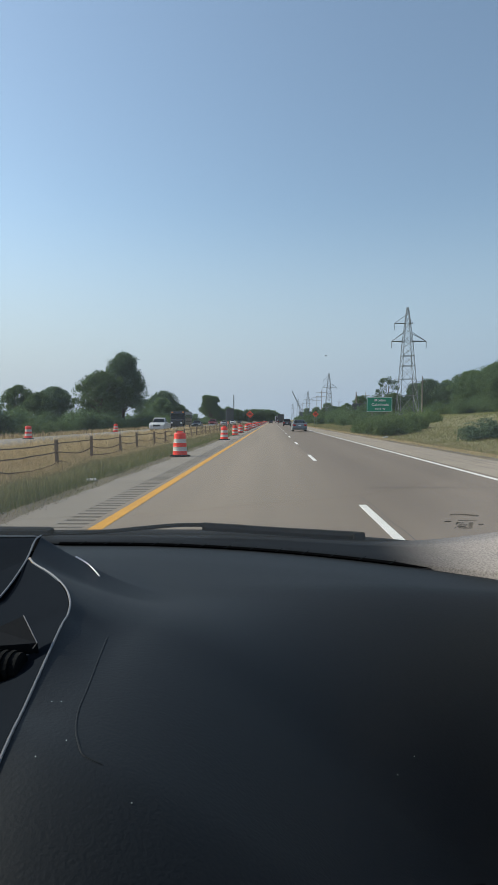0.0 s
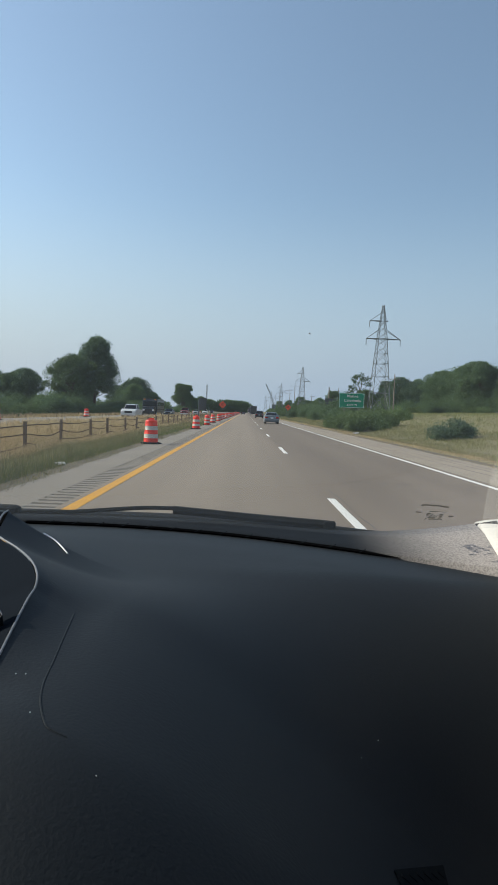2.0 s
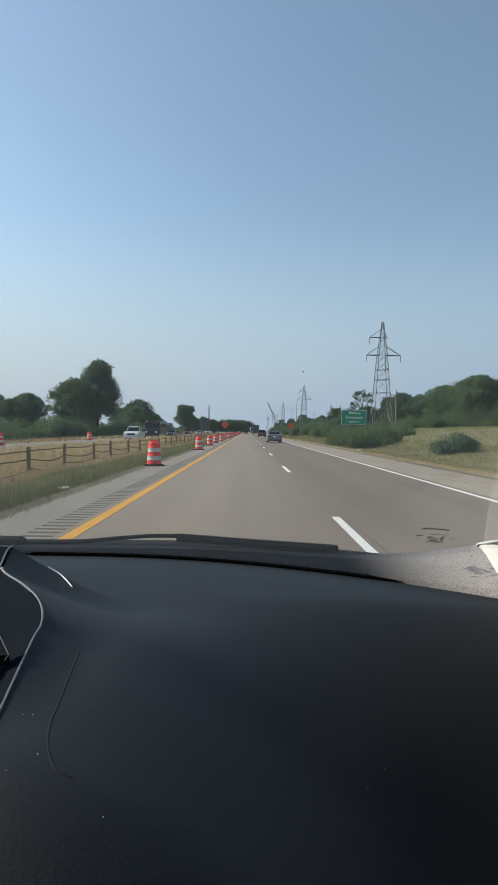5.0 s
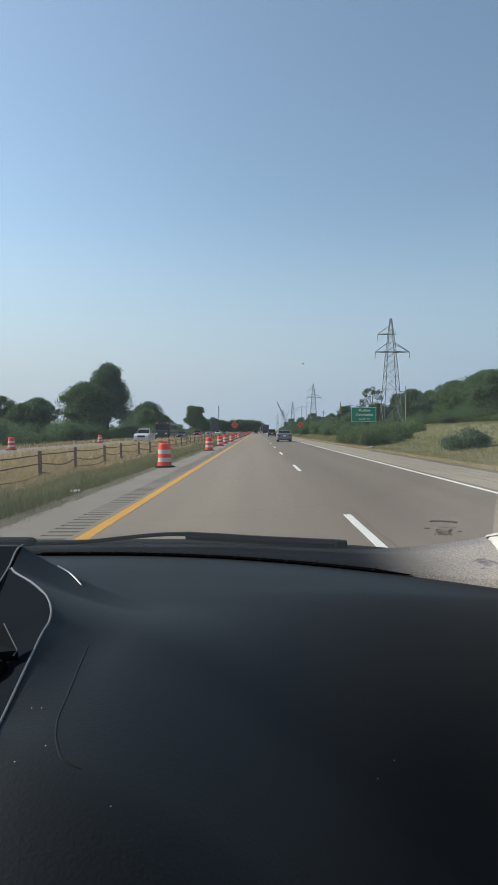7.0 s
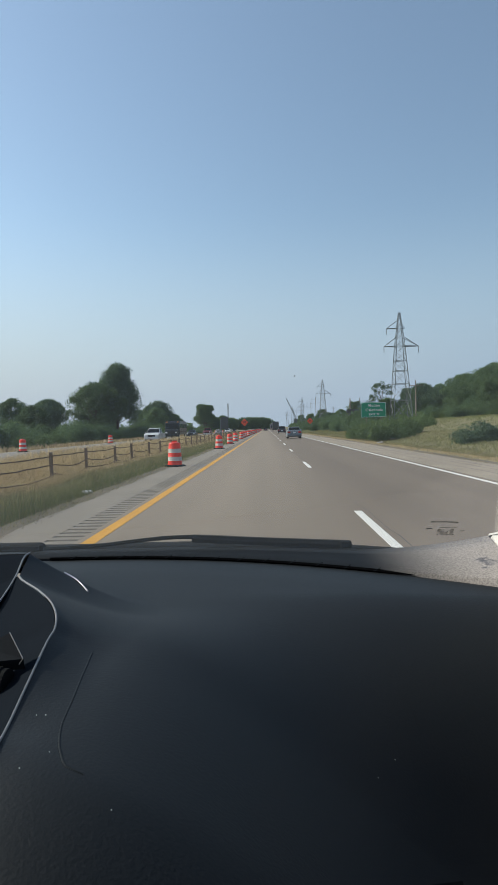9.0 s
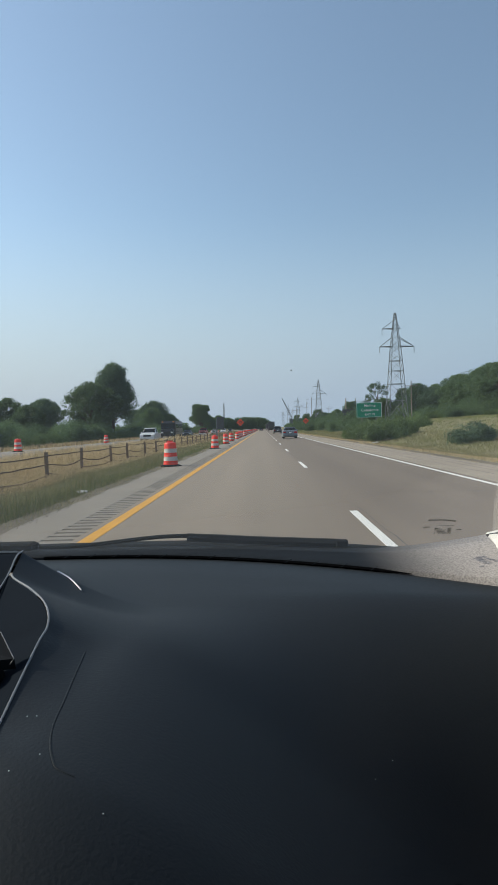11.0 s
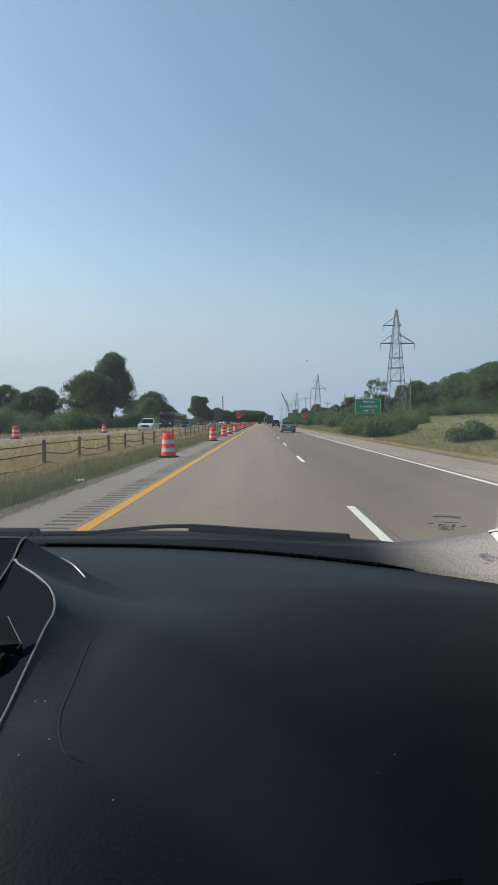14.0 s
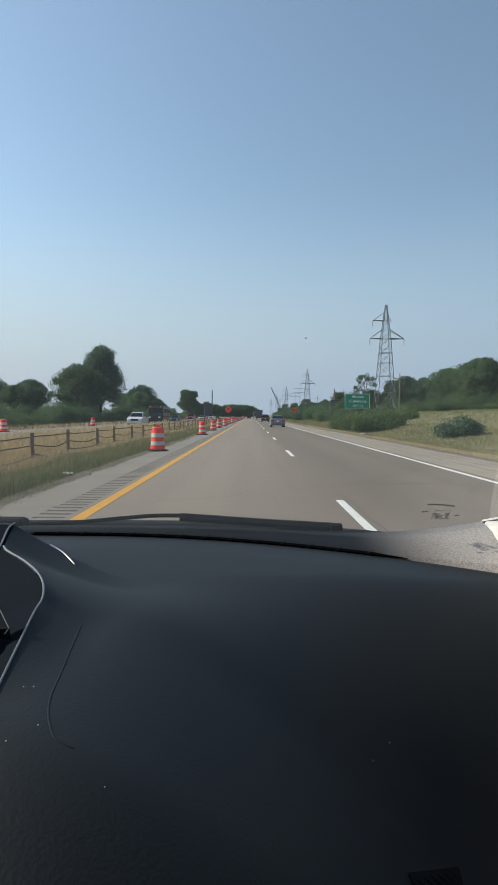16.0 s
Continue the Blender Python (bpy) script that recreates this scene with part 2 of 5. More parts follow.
def worn_road(m, stops):
    """Tyre wear across the road: shades of the same surface at given distances from its middle."""
    n, k = m.node_tree.nodes, m.node_tree.links
    co, sep, span, ramp = n.new("ShaderNodeTexCoord"), n.new("ShaderNodeSeparateXYZ"), n.new("ShaderNodeMapRange"), n.new("ShaderNodeValToRGB")
    drift, shift, mul = n.new("ShaderNodeTexNoise"), n.new("ShaderNodeMath"), n.new("ShaderNodeMix")
    stretch = n.new("ShaderNodeMapping")
    stretch.inputs["Scale"].default_value = (0.5, 0.06, 1)
    drift.inputs["Scale"].default_value, drift.inputs["Detail"].default_value = 1.0, 4
    shift.operation, shift.inputs[1].default_value = "MULTIPLY_ADD", 0.7
    span.inputs["From Min"].default_value, span.inputs["From Max"].default_value = -2.5 + 0.35, 5.5 + 0.35
    k.new(co.outputs["Object"], stretch.inputs["Vector"])
    k.new(stretch.outputs[0], drift.inputs["Vector"])
    k.new(co.outputs["Object"], sep.inputs[0])
    k.new(drift.outputs["Fac"], shift.inputs[0])
    k.new(sep.outputs["X"], shift.inputs[2])
    k.new(shift.outputs[0], span.inputs["Value"])
    k.new(span.outputs["Result"], ramp.inputs["Fac"])
    ramp.color_ramp.interpolation = "EASE"
    e = ramp.color_ramp.elements
    while len(e) < len(stops):
        e.new(0.5)
    for el_, (x, v) in zip(e, stops):
        warm = smoothstep(0.3, 2.0, x)              # the outer lane is a redder asphalt
        el_.position, el_.color = (x + 2.5) / 8, (v, v * (0.985 - 0.035 * warm), v * (0.965 - 0.045 * warm), 1)
    base = n["Principled BSDF"].inputs["Base Color"]
    mul.data_type, mul.blend_type = "RGBA", "MULTIPLY"
    mul.inputs["Factor"].default_value = 1
    k.new(base.links[0].from_socket, mul.inputs[6])
    k.new(ramp.outputs["Color"], mul.inputs[7])
    k.new(mul.outputs[2], base)
    return m


M["highway"] = worn_road(mat("worn_highway", (0.243, 0.199, 0.156), 0.9, size=65, grain=0.15, bump=0.25, stain=0.26, stain_size=0.9, streak=0.03),
                         ((-2.4, 0.92), (-1.5, 0.98), (-0.7, 1.0), (0.3, 0.97), (0.9, 0.88), (1.6, 0.72), (2.4, 0.66), (3.4, 0.70), (4.4, 0.65), (5.3, 0.72)))
# the ledge's right end is coloured pale for the sun falling on it
M["ledge"] = sunlit_dust(mat("grained_dash_ledge", (0.008, 0.010, 0.013), 0.8, size=300, grain=0.3, bump=0.6, stain=0.15, stain_size=9, depth=0.002, spec=0.12),
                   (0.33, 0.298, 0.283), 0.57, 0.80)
for paint, colour in (("blue_grey", (0.135, 0.158, 0.178)), ("charcoal", (0.03, 0.036, 0.045)), ("white", (0.6, 0.6, 0.6)),
                      ("red", (0.16, 0.012, 0.016)), ("silver", (0.33, 0.34, 0.35)), ("bus_yellow", (0.55, 0.25, 0.02)),
                      ("black", (0.015, 0.016, 0.018))):
    M["paint_" + paint] = mat(paint + "_car_paint", colour, 0.3, grain=0.03, bump=0, stain=0.05)


# ---- building helpers ----
def mesh_of(name, bm, material, smooth=False):
    me = bpy.data.meshes.new(name)
    bm.to_mesh(me)
    bm.free()
    me.materials.append(M[material])
    if smooth:
        me.shade_smooth()
    return me


def part(name, bm, material, parent=None, label="", smooth=False):
    """Links a bmesh as one mesh object, under a thing or a part where one is given."""
    ob = new(name, mesh_of(name, bm, material, smooth))
    ob.parent = parent
    return tagged(ob, label)


def grid_part(name, verts, faces, material, parent=None, label="", smooth=False):
    me = bpy.data.meshes.new(name)
    me.from_pydata(verts, [], faces)
    me.materials.append(M[material])
    if smooth:
        me.shade_smooth()
    ob = new(name, me)
    ob.parent = parent
    return tagged(ob, label)


def box(x0, x1, y0, y1, z0, z1, bevel=0.0, bm=None, m=None):
    bm = bm or bmesh.new()
    made = bmesh.ops.create_cube(bm, size=1.0)["verts"]
    for v in made:
        v.co = Vector(((x0 + x1) / 2 + v.co.x * (x1 - x0), (y0 + y1) / 2 + v.co.y * (y1 - y0), (z0 + z1) / 2 + v.co.z * (z1 - z0)))
        if m:
            v.co = m @ v.co
    if bevel:
        edges = {e for v in made for e in v.link_edges}
        bmesh.ops.bevel(bm, geom=list(edges), offset=bevel, segments=2, affect="EDGES", profile=0.5)
    return bm


def rod(p, q, r0, r1=None, sides=8, bm=None):
    """A tapered round bar from p to q."""
    bm = bm or bmesh.new()
    p, q = Vector(p), Vector(q)
    turn = (q - p).to_track_quat("Z", "Y").to_matrix().to_4x4()
    bmesh.ops.create_cone(bm, cap_ends=True, segments=sides, radius1=r0, radius2=r0 if r1 is None else r1, depth=(q - p).length,
                          matrix=Matrix.Translation((p + q) / 2) @ turn)
    return bm


def bar(p, q, w, bm):
    """A square bar from p to q: one lattice member."""
    return rod(p, q, w, w, 4, bm)


def lathe(profile, sides=20, bm=None, centre=(0, 0, 0)):
    """A turned form about z from (radius, height) pairs."""
    bm = bm or bmesh.new()
    rings = [[bm.verts.new((centre[0] + r * math.cos(2 * math.pi * i / sides), centre[1] + r * math.sin(2 * math.pi * i / sides), centre[2] + z))
              for i in range(sides)] for r, z in profile]
    for a, b in zip(rings, rings[1:]):
        for i in range(sides):
            bm.faces.new((a[i], a[(i + 1) % sides], b[(i + 1) % sides], b[i]))
    bm.faces.new(rings[-1])
    bm.faces.new(rings[0][::-1])
    return bm


def tube(points, r, sides=6, bm=None):
    """A round strand through the points."""
    bm = bm or bmesh.new()
    pts = [Vector(p) for p in points]
    rings = []
    for i, p in enumerate(pts):
        d = (pts[min(i + 1, len(pts) - 1)] - pts[max(i - 1, 0)]).normalized()
        a = d.orthogonal().normalized() if abs(d.z) > 0.9 else d.cross(Vector((0, 0, 1))).normalized()
        b = d.cross(a)
        rings.append([bm.verts.new(p + r * (math.cos(2 * math.pi * k / sides) * a + math.sin(2 * math.pi * k / sides) * b)) for k in range(sides)])
    for u, w in zip(rings, rings[1:]):
        for k in range(sides):
            bm.faces.new((u[k], u[(k + 1) % sides], w[(k + 1) % sides], w[k]))
    bm.faces.new(rings[0])
    bm.faces.new(rings[-1])
    return bm


def bend(points, steps=8):
    """A smooth line through a few points (Catmull-Rom)."""
    p = [Vector(q) for q in points]
    p = [2 * p[0] - p[1]] + p + [2 * p[-1] - p[-2]]
    out = []
    for i in range(1, len(p) - 2):
        for s in range(steps):
            t = s / steps
            out.append(0.5 * ((2 * p[i]) + (p[i + 1] - p[i - 1]) * t + (2 * p[i - 1] - 5 * p[i] + 4 * p[i + 1] - p[i + 2]) * t ** 2
                              + (3 * p[i] - p[i - 1] - 3 * p[i + 1] + p[i + 2]) * t ** 3))
    return out + [p[-2]]


def empty(name, m, label, category, group=""):
    e = new(name)
    e.matrix_world = m
    return tagged(e, label, category, group)


# ---- ground and road ----
YELLOW, DASH, EDGE = -2.25, 1.46, 5.2
FENCE_X = -6.8
FAR_END = 1500.0


def ground_z(x, y=0.0):
    """Height of the land across the road: median swale, the other carriageway, the bank to the right."""
    z = -0.06
    z -= 0.32 * smoothstep(-4.2, -7.5, x) * (1 - smoothstep(-9.5, -12.5, x)) + 0.14 * smoothstep(-10, -12.8, x) * (1 - smoothstep(-36, -40, x))
    z -= 0.45 * smoothstep(-23.5, -27, x) * (1 - smoothstep(-30, -36, x))
    z += 0.5 * smoothstep(-36, -60, x)
    z -= 0.20 * smoothstep(8.6, 10.5, x) * (1 - smoothstep(11, 14, x))
    z += 2.3 * smoothstep(11, 30, x) + 1.3 * smoothstep(30, 60, x)
    if x < -4.2 or x > 9.2:
        z += 0.05 * noise.noise((x * 0.35, y * 0.2, 0.0)) if abs(x) < 60 else 0.0
    return z


xs = sorted(set([-4000, -1500, -500, -200, -100] + [-80 + 4 * i for i in range(11)] + [-40 + 1.5 * i for i in range(24)]
                + [-4.2, -3.7, 0, 4, 8.4, 9.0] + [10 + 1.5 * i for i in range(20)] + [42, 48, 54, 60, 80, 120, 200, 500, 1500, 4000]))
ys = sorted(set([-3000, -1200, -700] + [-480 + 20 * i for i in range(24)] + [2.5 * i for i in range(40)] + [100 + 10 * i for i in range(30)]
                + [400 + 50 * i for i in range(13)] + [1200, 1600, 2500, 4500]))
gv = [(x, y, ground_z(x, y)) for y in ys for x in xs]
nx = len(xs)
gf = [(j * nx + i, j * nx + i + 1, (j + 1) * nx + i + 1, (j + 1) * nx + i) for j in range(len(ys) - 1) for i in range(nx - 1)]
tagged(grid_part("ground", gv, gf, "soil", smooth=True), "dry grassy soil of the verges and median", "ground", kind="structure")


def slab(name, x0, x1, material, label, top=0.0, y0=-480.0, y1=FAR_END, kind="structure", category="road"):
    ob = part(name, box(x0, x1, y0, y1, top - 0.25, top), material)
    return tagged(ob, label, category, kind=kind)


slab("road", YELLOW - 0.2, EDGE + 0.25, "highway", "worn grey highway, paler in the passing lane, with wheel tracks")
slab("shoulder_right", EDGE + 0.25, 7.7, "gravel", "tan gravel and broken asphalt shoulder", top=-0.03, category="shoulder")
slab("opposite_road", -21.5, -13.2, "lane_old", "pale concrete carriageway of the oncoming traffic", top=-0.10)

# shoulder to the left with milled rumble grooves
gx0, gx1 = YELLOW - 0.62, YELLOW - 0.2
verts, faces = [], []
cuts = [-480.0]
y = -30.0
while y < 130:
    cuts += [y, y + 0.03, y + 0.09, y + 0.12]
    y += 0.305
cuts.append(FAR_END)
for i, yy in enumerate(cuts):
    low = 0 < i < len(cuts) - 1 and (i - 1) % 4 in (1, 2)
    zz = -0.024 if low else -0.004
    verts += [(-3.75, yy, -0.02), (gx0 - 0.02, yy, -0.004), (gx0, yy, zz), (gx1 - 0.02, yy, zz), (gx1, yy, -0.004), (-3.75, yy, -0.3)]
for i in range(len(cuts) - 1):
    a, b = i * 6, (i + 1) * 6
    faces += [(a + k, a + k + 1, b + k + 1, b + k) for k in range(4)] + [(a + 5, a, b, b + 5)]
ob = grid_part("shoulder_left", verts, faces, "shoulder")
ob.data.materials.append(M["rut_dirt_shade"])
for p in ob.data.polygons:                      # groove floors take a darker colour for the shade in them
    if p.center.z < -0.012 and gx0 - 0.01 < p.center.x < gx1:
        p.material_index = 1
tagged(ob, "pale paved shoulder with milled rumble grooves", "shoulder", kind="structure")

# paint: the continuous yellow and white edge lines, and the lane dashes
tagged(part("yellow_edge_line", box(YELLOW - 0.09, YELLOW + 0.09, -480, FAR_END, 0.0005, 0.004), "yellow"),
       "continuous yellow painted edge line", "road marking", kind="structure")
tagged(part("white_edge_line", box(EDGE - 0.07, EDGE + 0.07, -480, FAR_END, -0.0025, 0.001), "white"),
       "continuous white painted edge line", "road marking", kind="structure")
tagged(part("opposite_edge_line", box(-13.55, -13.42, -480, FAR_END, -0.0995, -0.096), "yellow"),
       "yellow edge line of the oncoming carriageway", "road marking", kind="structure")
dash_mesh = mesh_of("lane_dash", box(-0.062, 0.062, -1.9, 1.9, 0.0, 0.005), "white")
DASH_Y = 8.55
for i in range(-30, 36):
    ob = new("lane_dash", dash_mesh)
    ob.location = (DASH, DASH_Y + 15.24 * i, 0.0005)
    tagged(ob, "white painted lane dash on grey asphalt", "road marking", "lane dashes", "structure")


# ---- the car round the camera ----
CAR_X = -0.38
car = empty("car", pose(CAR_X, 0, 0), "dark car interior with a black dashboard, on the highway", "car")


def to_car(bm):
    bmesh.ops.translate(bm, verts=bm.verts, vec=(-CAR_X, 0, 0))
    return bm


def gap_y(x):
    """The front edge of the dash pad, bowed with the windshield."""
    return 1.355 - 0.53 * (x + 0.35) ** 2 if x > -0.35 else 1.355 - 0.10 * (x + 0.35) ** 2


def glass_y(x):
    return 1.47 - 0.53 * (x + 0.2) ** 2 if x > -0.2 else 1.47 - 0.12 * (x + 0.2) ** 2


def glass_z(x):
    return 1.113 + 0.52 * max(0.0, x - 0.13) ** 2 + 0.52 * max(0.0, -0.89 - x) ** 2


# trim line: the silver edge of the centre stack, from the display hood towards the seat
trim_line = bend([(-0.36, 0.98, 1.195), (-0.352, 0.932, 1.200), (-0.338, 0.87, 1.186), (-0.286, 0.80, 1.183), (-0.249, 0.74, 1.183), (-0.226, 0.69, 1.181),
                  (-0.218, 0.66, 1.175), (-0.213, 0.622, 1.174), (-0.205, 0.55, 1.163), (-0.197, 0.485, 1.154), (-0.189, 0.44, 1.155),
                  (-0.183, 0.38, 1.142), (-0.183, 0.33, 1.120), (-0.188, 0.28, 1.085), (-0.190, 0.22, 1.04)], 4)
CREASE = ((-0.301, 0.954), (-0.290, 0.950), (-0.279, 0.944), (-0.268, 0.934), (-0.2555, 0.918))
SEAM = ((-0.175, 0.648), (-0.168, 0.586), (-0.162, 0.536), (-0.158, 0.498), (-0.153, 0.474), (-0.147, 0.456), (-0.138, 0.438), (-0.131, 0.434), (-0.122, 0.432))
LINT = ((-0.181, 0.502), (-0.174, 0.504), (-0.152, 0.448), (-0.165, 0.424), (-0.097, 0.409), (0.156, 0.735), (0.129, 0.693))
RIDGE = ((1.40, -0.62, 1.117), (0.95, -0.352, 1.203), (0.945, -0.350, 1.203)) + tuple((p.y, p.x, p.z) for p in trim_line[8:])


def ridge(y):
    """The trim line's x and z at a depth."""
    for (ya, xa, za), (yb, xb, zb) in zip(RIDGE, RIDGE[1:]):
        if ya >= y >= yb:
            k = (y - yb) / (ya - yb) if ya > yb else 0.0
            return xb + (xa - xb) * k, zb + (za - zb) * k
    return RIDGE[-1][1:]


def deck_z(x, y):
    """The dash skin without the stack's lip: level under the glass, then swelling a little and falling away towards the door and the seat."""
    g = gap_y(x)
    z = 1.110 + 0.007 * smoothstep(g, g - 0.18, y) - 0.020 * smoothstep(0.12, 0.43, x) * min(1.0, (g - y) / 0.30)
    swell = 0.033 * smoothstep(0.97, 0.70, y) - 0.05 * smoothstep(0.44, 0.24, y)
    a = max(0.0, x + 0.17)
    fall = 0.67 * smoothstep(1.02, 0.62, y) * (math.sqrt(a * a + 0.09 ** 2) - 0.09)
    return z + swell * (1 - smoothstep(-0.10, 0.28, x)) - fall


def skin_z(x, y):
    """The dash skin with the rounded lip along the centre stack's trim."""
    xr, zr = ridge(y)
    if y > 0.945:
        zr = deck_z(xr, y) + 0.086 * (1 - smoothstep(0.93, 1.32, y))
    low = deck_z(x, y)
    wide = 0.060 + 0.150 * smoothstep(0.62, 0.93, y) + 0.05 * smoothstep(0.94, 1.25, y)
    u = min(1.0, max(0.0, (x - xr) / wide))
    return low + max(0.0, zr - deck_z(xr, y)) * (1 - u) ** 2 * (1 + 0.5 * u)


px_ = [-1.15 + 0.04 * i for i in range(18)] + [-0.43 + 0.005 * i for i in range(66)] + [-0.10 + 0.0125 * i for i in range(43)]
px_ = [x for x in px_ if x < 0.4301]
verts, faces = [], []
deck_rows = [1.0 - k / 20 for k in range(20)] + [0.0] + [0.939 - 0.012 * k for k in range(60)]
cols = len(px_) - 1
for r, w in enumerate(deck_rows):
    for x in px_:
        if r <= 20:                             # under the glass, across the whole car
            y = 0.945 + (gap_y(x) - 0.945) * w
        else:                                   # towards the seat, from the trim line to the door
            y = w
            x = max(x, ridge(y)[0])
        verts.append((x - CAR_X, y, skin_z(x, y)))
for r in range(len(deck_rows) - 1):
    for c in range(cols):
        i = r * (cols + 1) + c
        near_w, far_w = verts[i + cols + 2][0] - verts[i + cols + 1][0], verts[i + 1][0] - verts[i][0]
        if near_w > 1e-6 or (far_w > 1e-6 and r != 20):
            faces.append((i, i + cols + 1, i + cols + 2, i + 1))
near = len(verts) - cols - 1
for k, (dy, dz) in enumerate(((-0.012, -0.010), (-0.018, -0.03), (-0.02, -0.40))):
    verts += [(verts[near + c][0], verts[near + c][1] + dy, verts[near + c][2] + dz) for c in range(cols + 1)]
    for c in range(cols):
        i = near + k * (cols + 1) + c
        if verts[i + 1][0] - verts[i][0] > 1e-6:
            faces.append((i, i + cols + 1, i + cols + 2, i + 1))
front = [len(verts) + c for c in range(cols + 1)]
verts += [(verts[c][0], verts[c][1] + 0.001, 1.085) for c in range(cols + 1)]
faces += [(c, c + 1, front[c + 1], front[c]) for c in range(cols)]
pad = grid_part("dash_pad", verts, faces, "pad", car, "soft black grained dashboard skin", smooth=True)

# ledge between the pad and the glass
verts, faces = [], []
lx_ = px_ + [0.4425]
for x in lx_:
    g, w, zg = gap_y(x) + 0.004, glass_y(x), glass_z(x)
    for u, z in ((0.0, 1.085), (0.0, 1.1125 + 0.25 * (zg - 1.113)), (0.02, 1.1145 + 0.27 * (zg - 1.113)), (0.35, 1.1145 + 0.5 * (zg - 1.113)),
                 (0.7, 1.1140 + 0.75 * (zg - 1.113)), (1.0, zg), (1.03, zg - 0.03)):
        verts.append((x - CAR_X, g + (w - g) * u, z))
for i in range(len(lx_) - 1):
    for k in range(6):
        a = i * 7 + k
        faces.append((a, a + 1, a + 8, a + 7))
grid_part("defroster_ledge", verts, faces, "ledge", car, "grained dark ledge with dust and painted sunlight at its end", smooth=True)
# dark slit and its small ribs
slit = [(x, gap_y(x) - 0.0005, 1.1135) for x in (-0.46 + 0.02 * i for i in range(40)) if x < 0.23]
part("defroster_slit", to_car(tube(slit, 0.0036, 6)), "slit", car, "dark slit along the ledge")
part("slit_end", to_car(rod((0.218, gap_y(0.218) - 0.0005, 1.1135), (0.276, gap_y(0.276) + 0.002, 1.1125), 0.0034, 0.0006, 6)), "slit", car)
for i in range(14):
    x = -0.41 + 0.052 * i
    if x < 0.23:
        part("slit_rib", to_car(rod((x - 0.006, gap_y(x) - 0.006, 1.1135), (x + 0.008, gap_y(x) + 0.002, 1.1190), 0.0008, sides=4)), "pad", car)

# centre stack: silver trim, vent face and controls
part("trim_strip", to_car(tube([p + Vector((0, 0, 0.001)) for p in trim_line[8:]], 0.0012, 6)), "silver", pad, "thin silver trim line")
part("trim_strip", to_car(tube(bend([(-0.350, 0.945, 1.205), (-0.352, 0.925, 1.201), (-0.343, 0.87, 1.186), (-0.338, 0.80, 1.168), (-0.345, 0.72, 1.14),
                                     (-0.37, 0.60, 1.06)], 5), 0.0014, 6)), "silver", pad, "thin silver trim line")


def on_skin(points, lift):
    """Points of the plan laid on the dash skin."""
    return [Vector((x, y, skin_z(x, y) + lift)) for x, y in points]


part("crease_highlight", to_car(tube(on_skin([(p.x, p.y) for p in bend([(*C, 0) for C in CREASE], 4)], 0.0012), 0.0012, 6)), "chrome", pad, "short pale seam")
hood_line = bend([(-0.350, 0.945, 1.203), (-0.352, 0.925, 1.199), (-0.343, 0.87, 1.184), (-0.338, 0.80, 1.166), (-0.345, 0.72, 1.138), (-0.37, 0.60, 1.058)], 5)
verts, faces = [], []
for k, p in enumerate(hood_line):
    sunk = 0.03 * smoothstep(6, 11, k)
    verts += [(p.x - CAR_X - 0.001, p.y, p.z), (p.x - CAR_X - 0.012, p.y, p.z - 0.001 - sunk), (p.x - CAR_X - 0.45, p.y + 0.01, p.z - 0.002 - sunk)]
    if k:
        i = 3 * k
        faces += [(i - 3, i - 2, i + 1, i), (i - 2, i - 1, i + 2, i + 1)]
grid_part("display_hood", verts, faces, "gloss_panel", car, "soft black hood over the display", smooth=True)
# face with the vents, sunk behind the trim
inner_line = [Vector((p.x - 0.40, p.y + 0.02, p.z - 0.05)) for p in trim_line[8:]]
verts, faces = [], []
for p, q in zip(trim_line[8:], inner_line):
    for k in range(7):
        v = k / 6
        w = p.lerp(q, v) - Vector((0, -0.25, 1)).normalized() * 0.020 * min(1.0, 6 * v)
        verts.append((w.x - CAR_X - 0.002, w.y, w.z))
for i in range(len(inner_line) - 1):
    for k in range(6):
        a = i * 7 + k
        faces.append((a, a + 1, a + 8, a + 7))
face = grid_part("vent_face", verts, faces, "gloss_panel", car, "satin black vent face", smooth=True)
def proud(bm):
    """Lifts the vent's controls off the face, towards the seat."""
    bmesh.ops.transform(bm, verts=bm.verts, matrix=Matrix.Translation((0, 0, 1.375)) @ Matrix.Scale(0.89, 4) @ Matrix.Translation((0, 0, -1.375)))
    return to_car(bm)


# vent lever, its ribbed wheel and a slot
lever = bmesh.new()
tri = [(-0.296, 0.655, 1.160), (-0.267, 0.664, 1.172), (-0.246, 0.645, 1.150), (-0.285, 0.638, 1.149)]
low = [(x, y + 0.004, z - 0.012) for x, y, z in tri]
vs = [lever.verts.new(p) for p in tri] + [lever.verts.new(p) for p in low]
for f in ((0, 3, 2, 1), (4, 5, 6, 7), (0, 1, 5, 4), (1, 2, 6, 5), (2, 3, 7, 6), (3, 0, 4, 7)):
    lever.faces.new([vs[k] for k in f])
part("vent_lever", proud(lever), "lever", face, "dark satin grey vent lever")
part("lever_edge", proud(tube([(-0.267, 0.663, 1.1725), (-0.246, 0.644, 1.1505), (-0.250, 0.643, 1.145)], 0.0006, 5)), "silver", face)
part("thumb_wheel", proud(rod((-0.320, 0.640, 1.130), (-0.258, 0.632, 1.130), 0.015, 0.014, 18)), "rubber", face, "ribbed black thumb wheel")
for i in range(7):
    x = -0.316 + 0.008 * i
    part("wheel_rib", proud(rod((x, 0.6395 - 0.13 * (x + 0.32), 1.130), (x + 0.003, 0.639 - 0.13 * (x + 0.32), 1.130), 0.0162, 0.0158, 18)), "rubber", face)
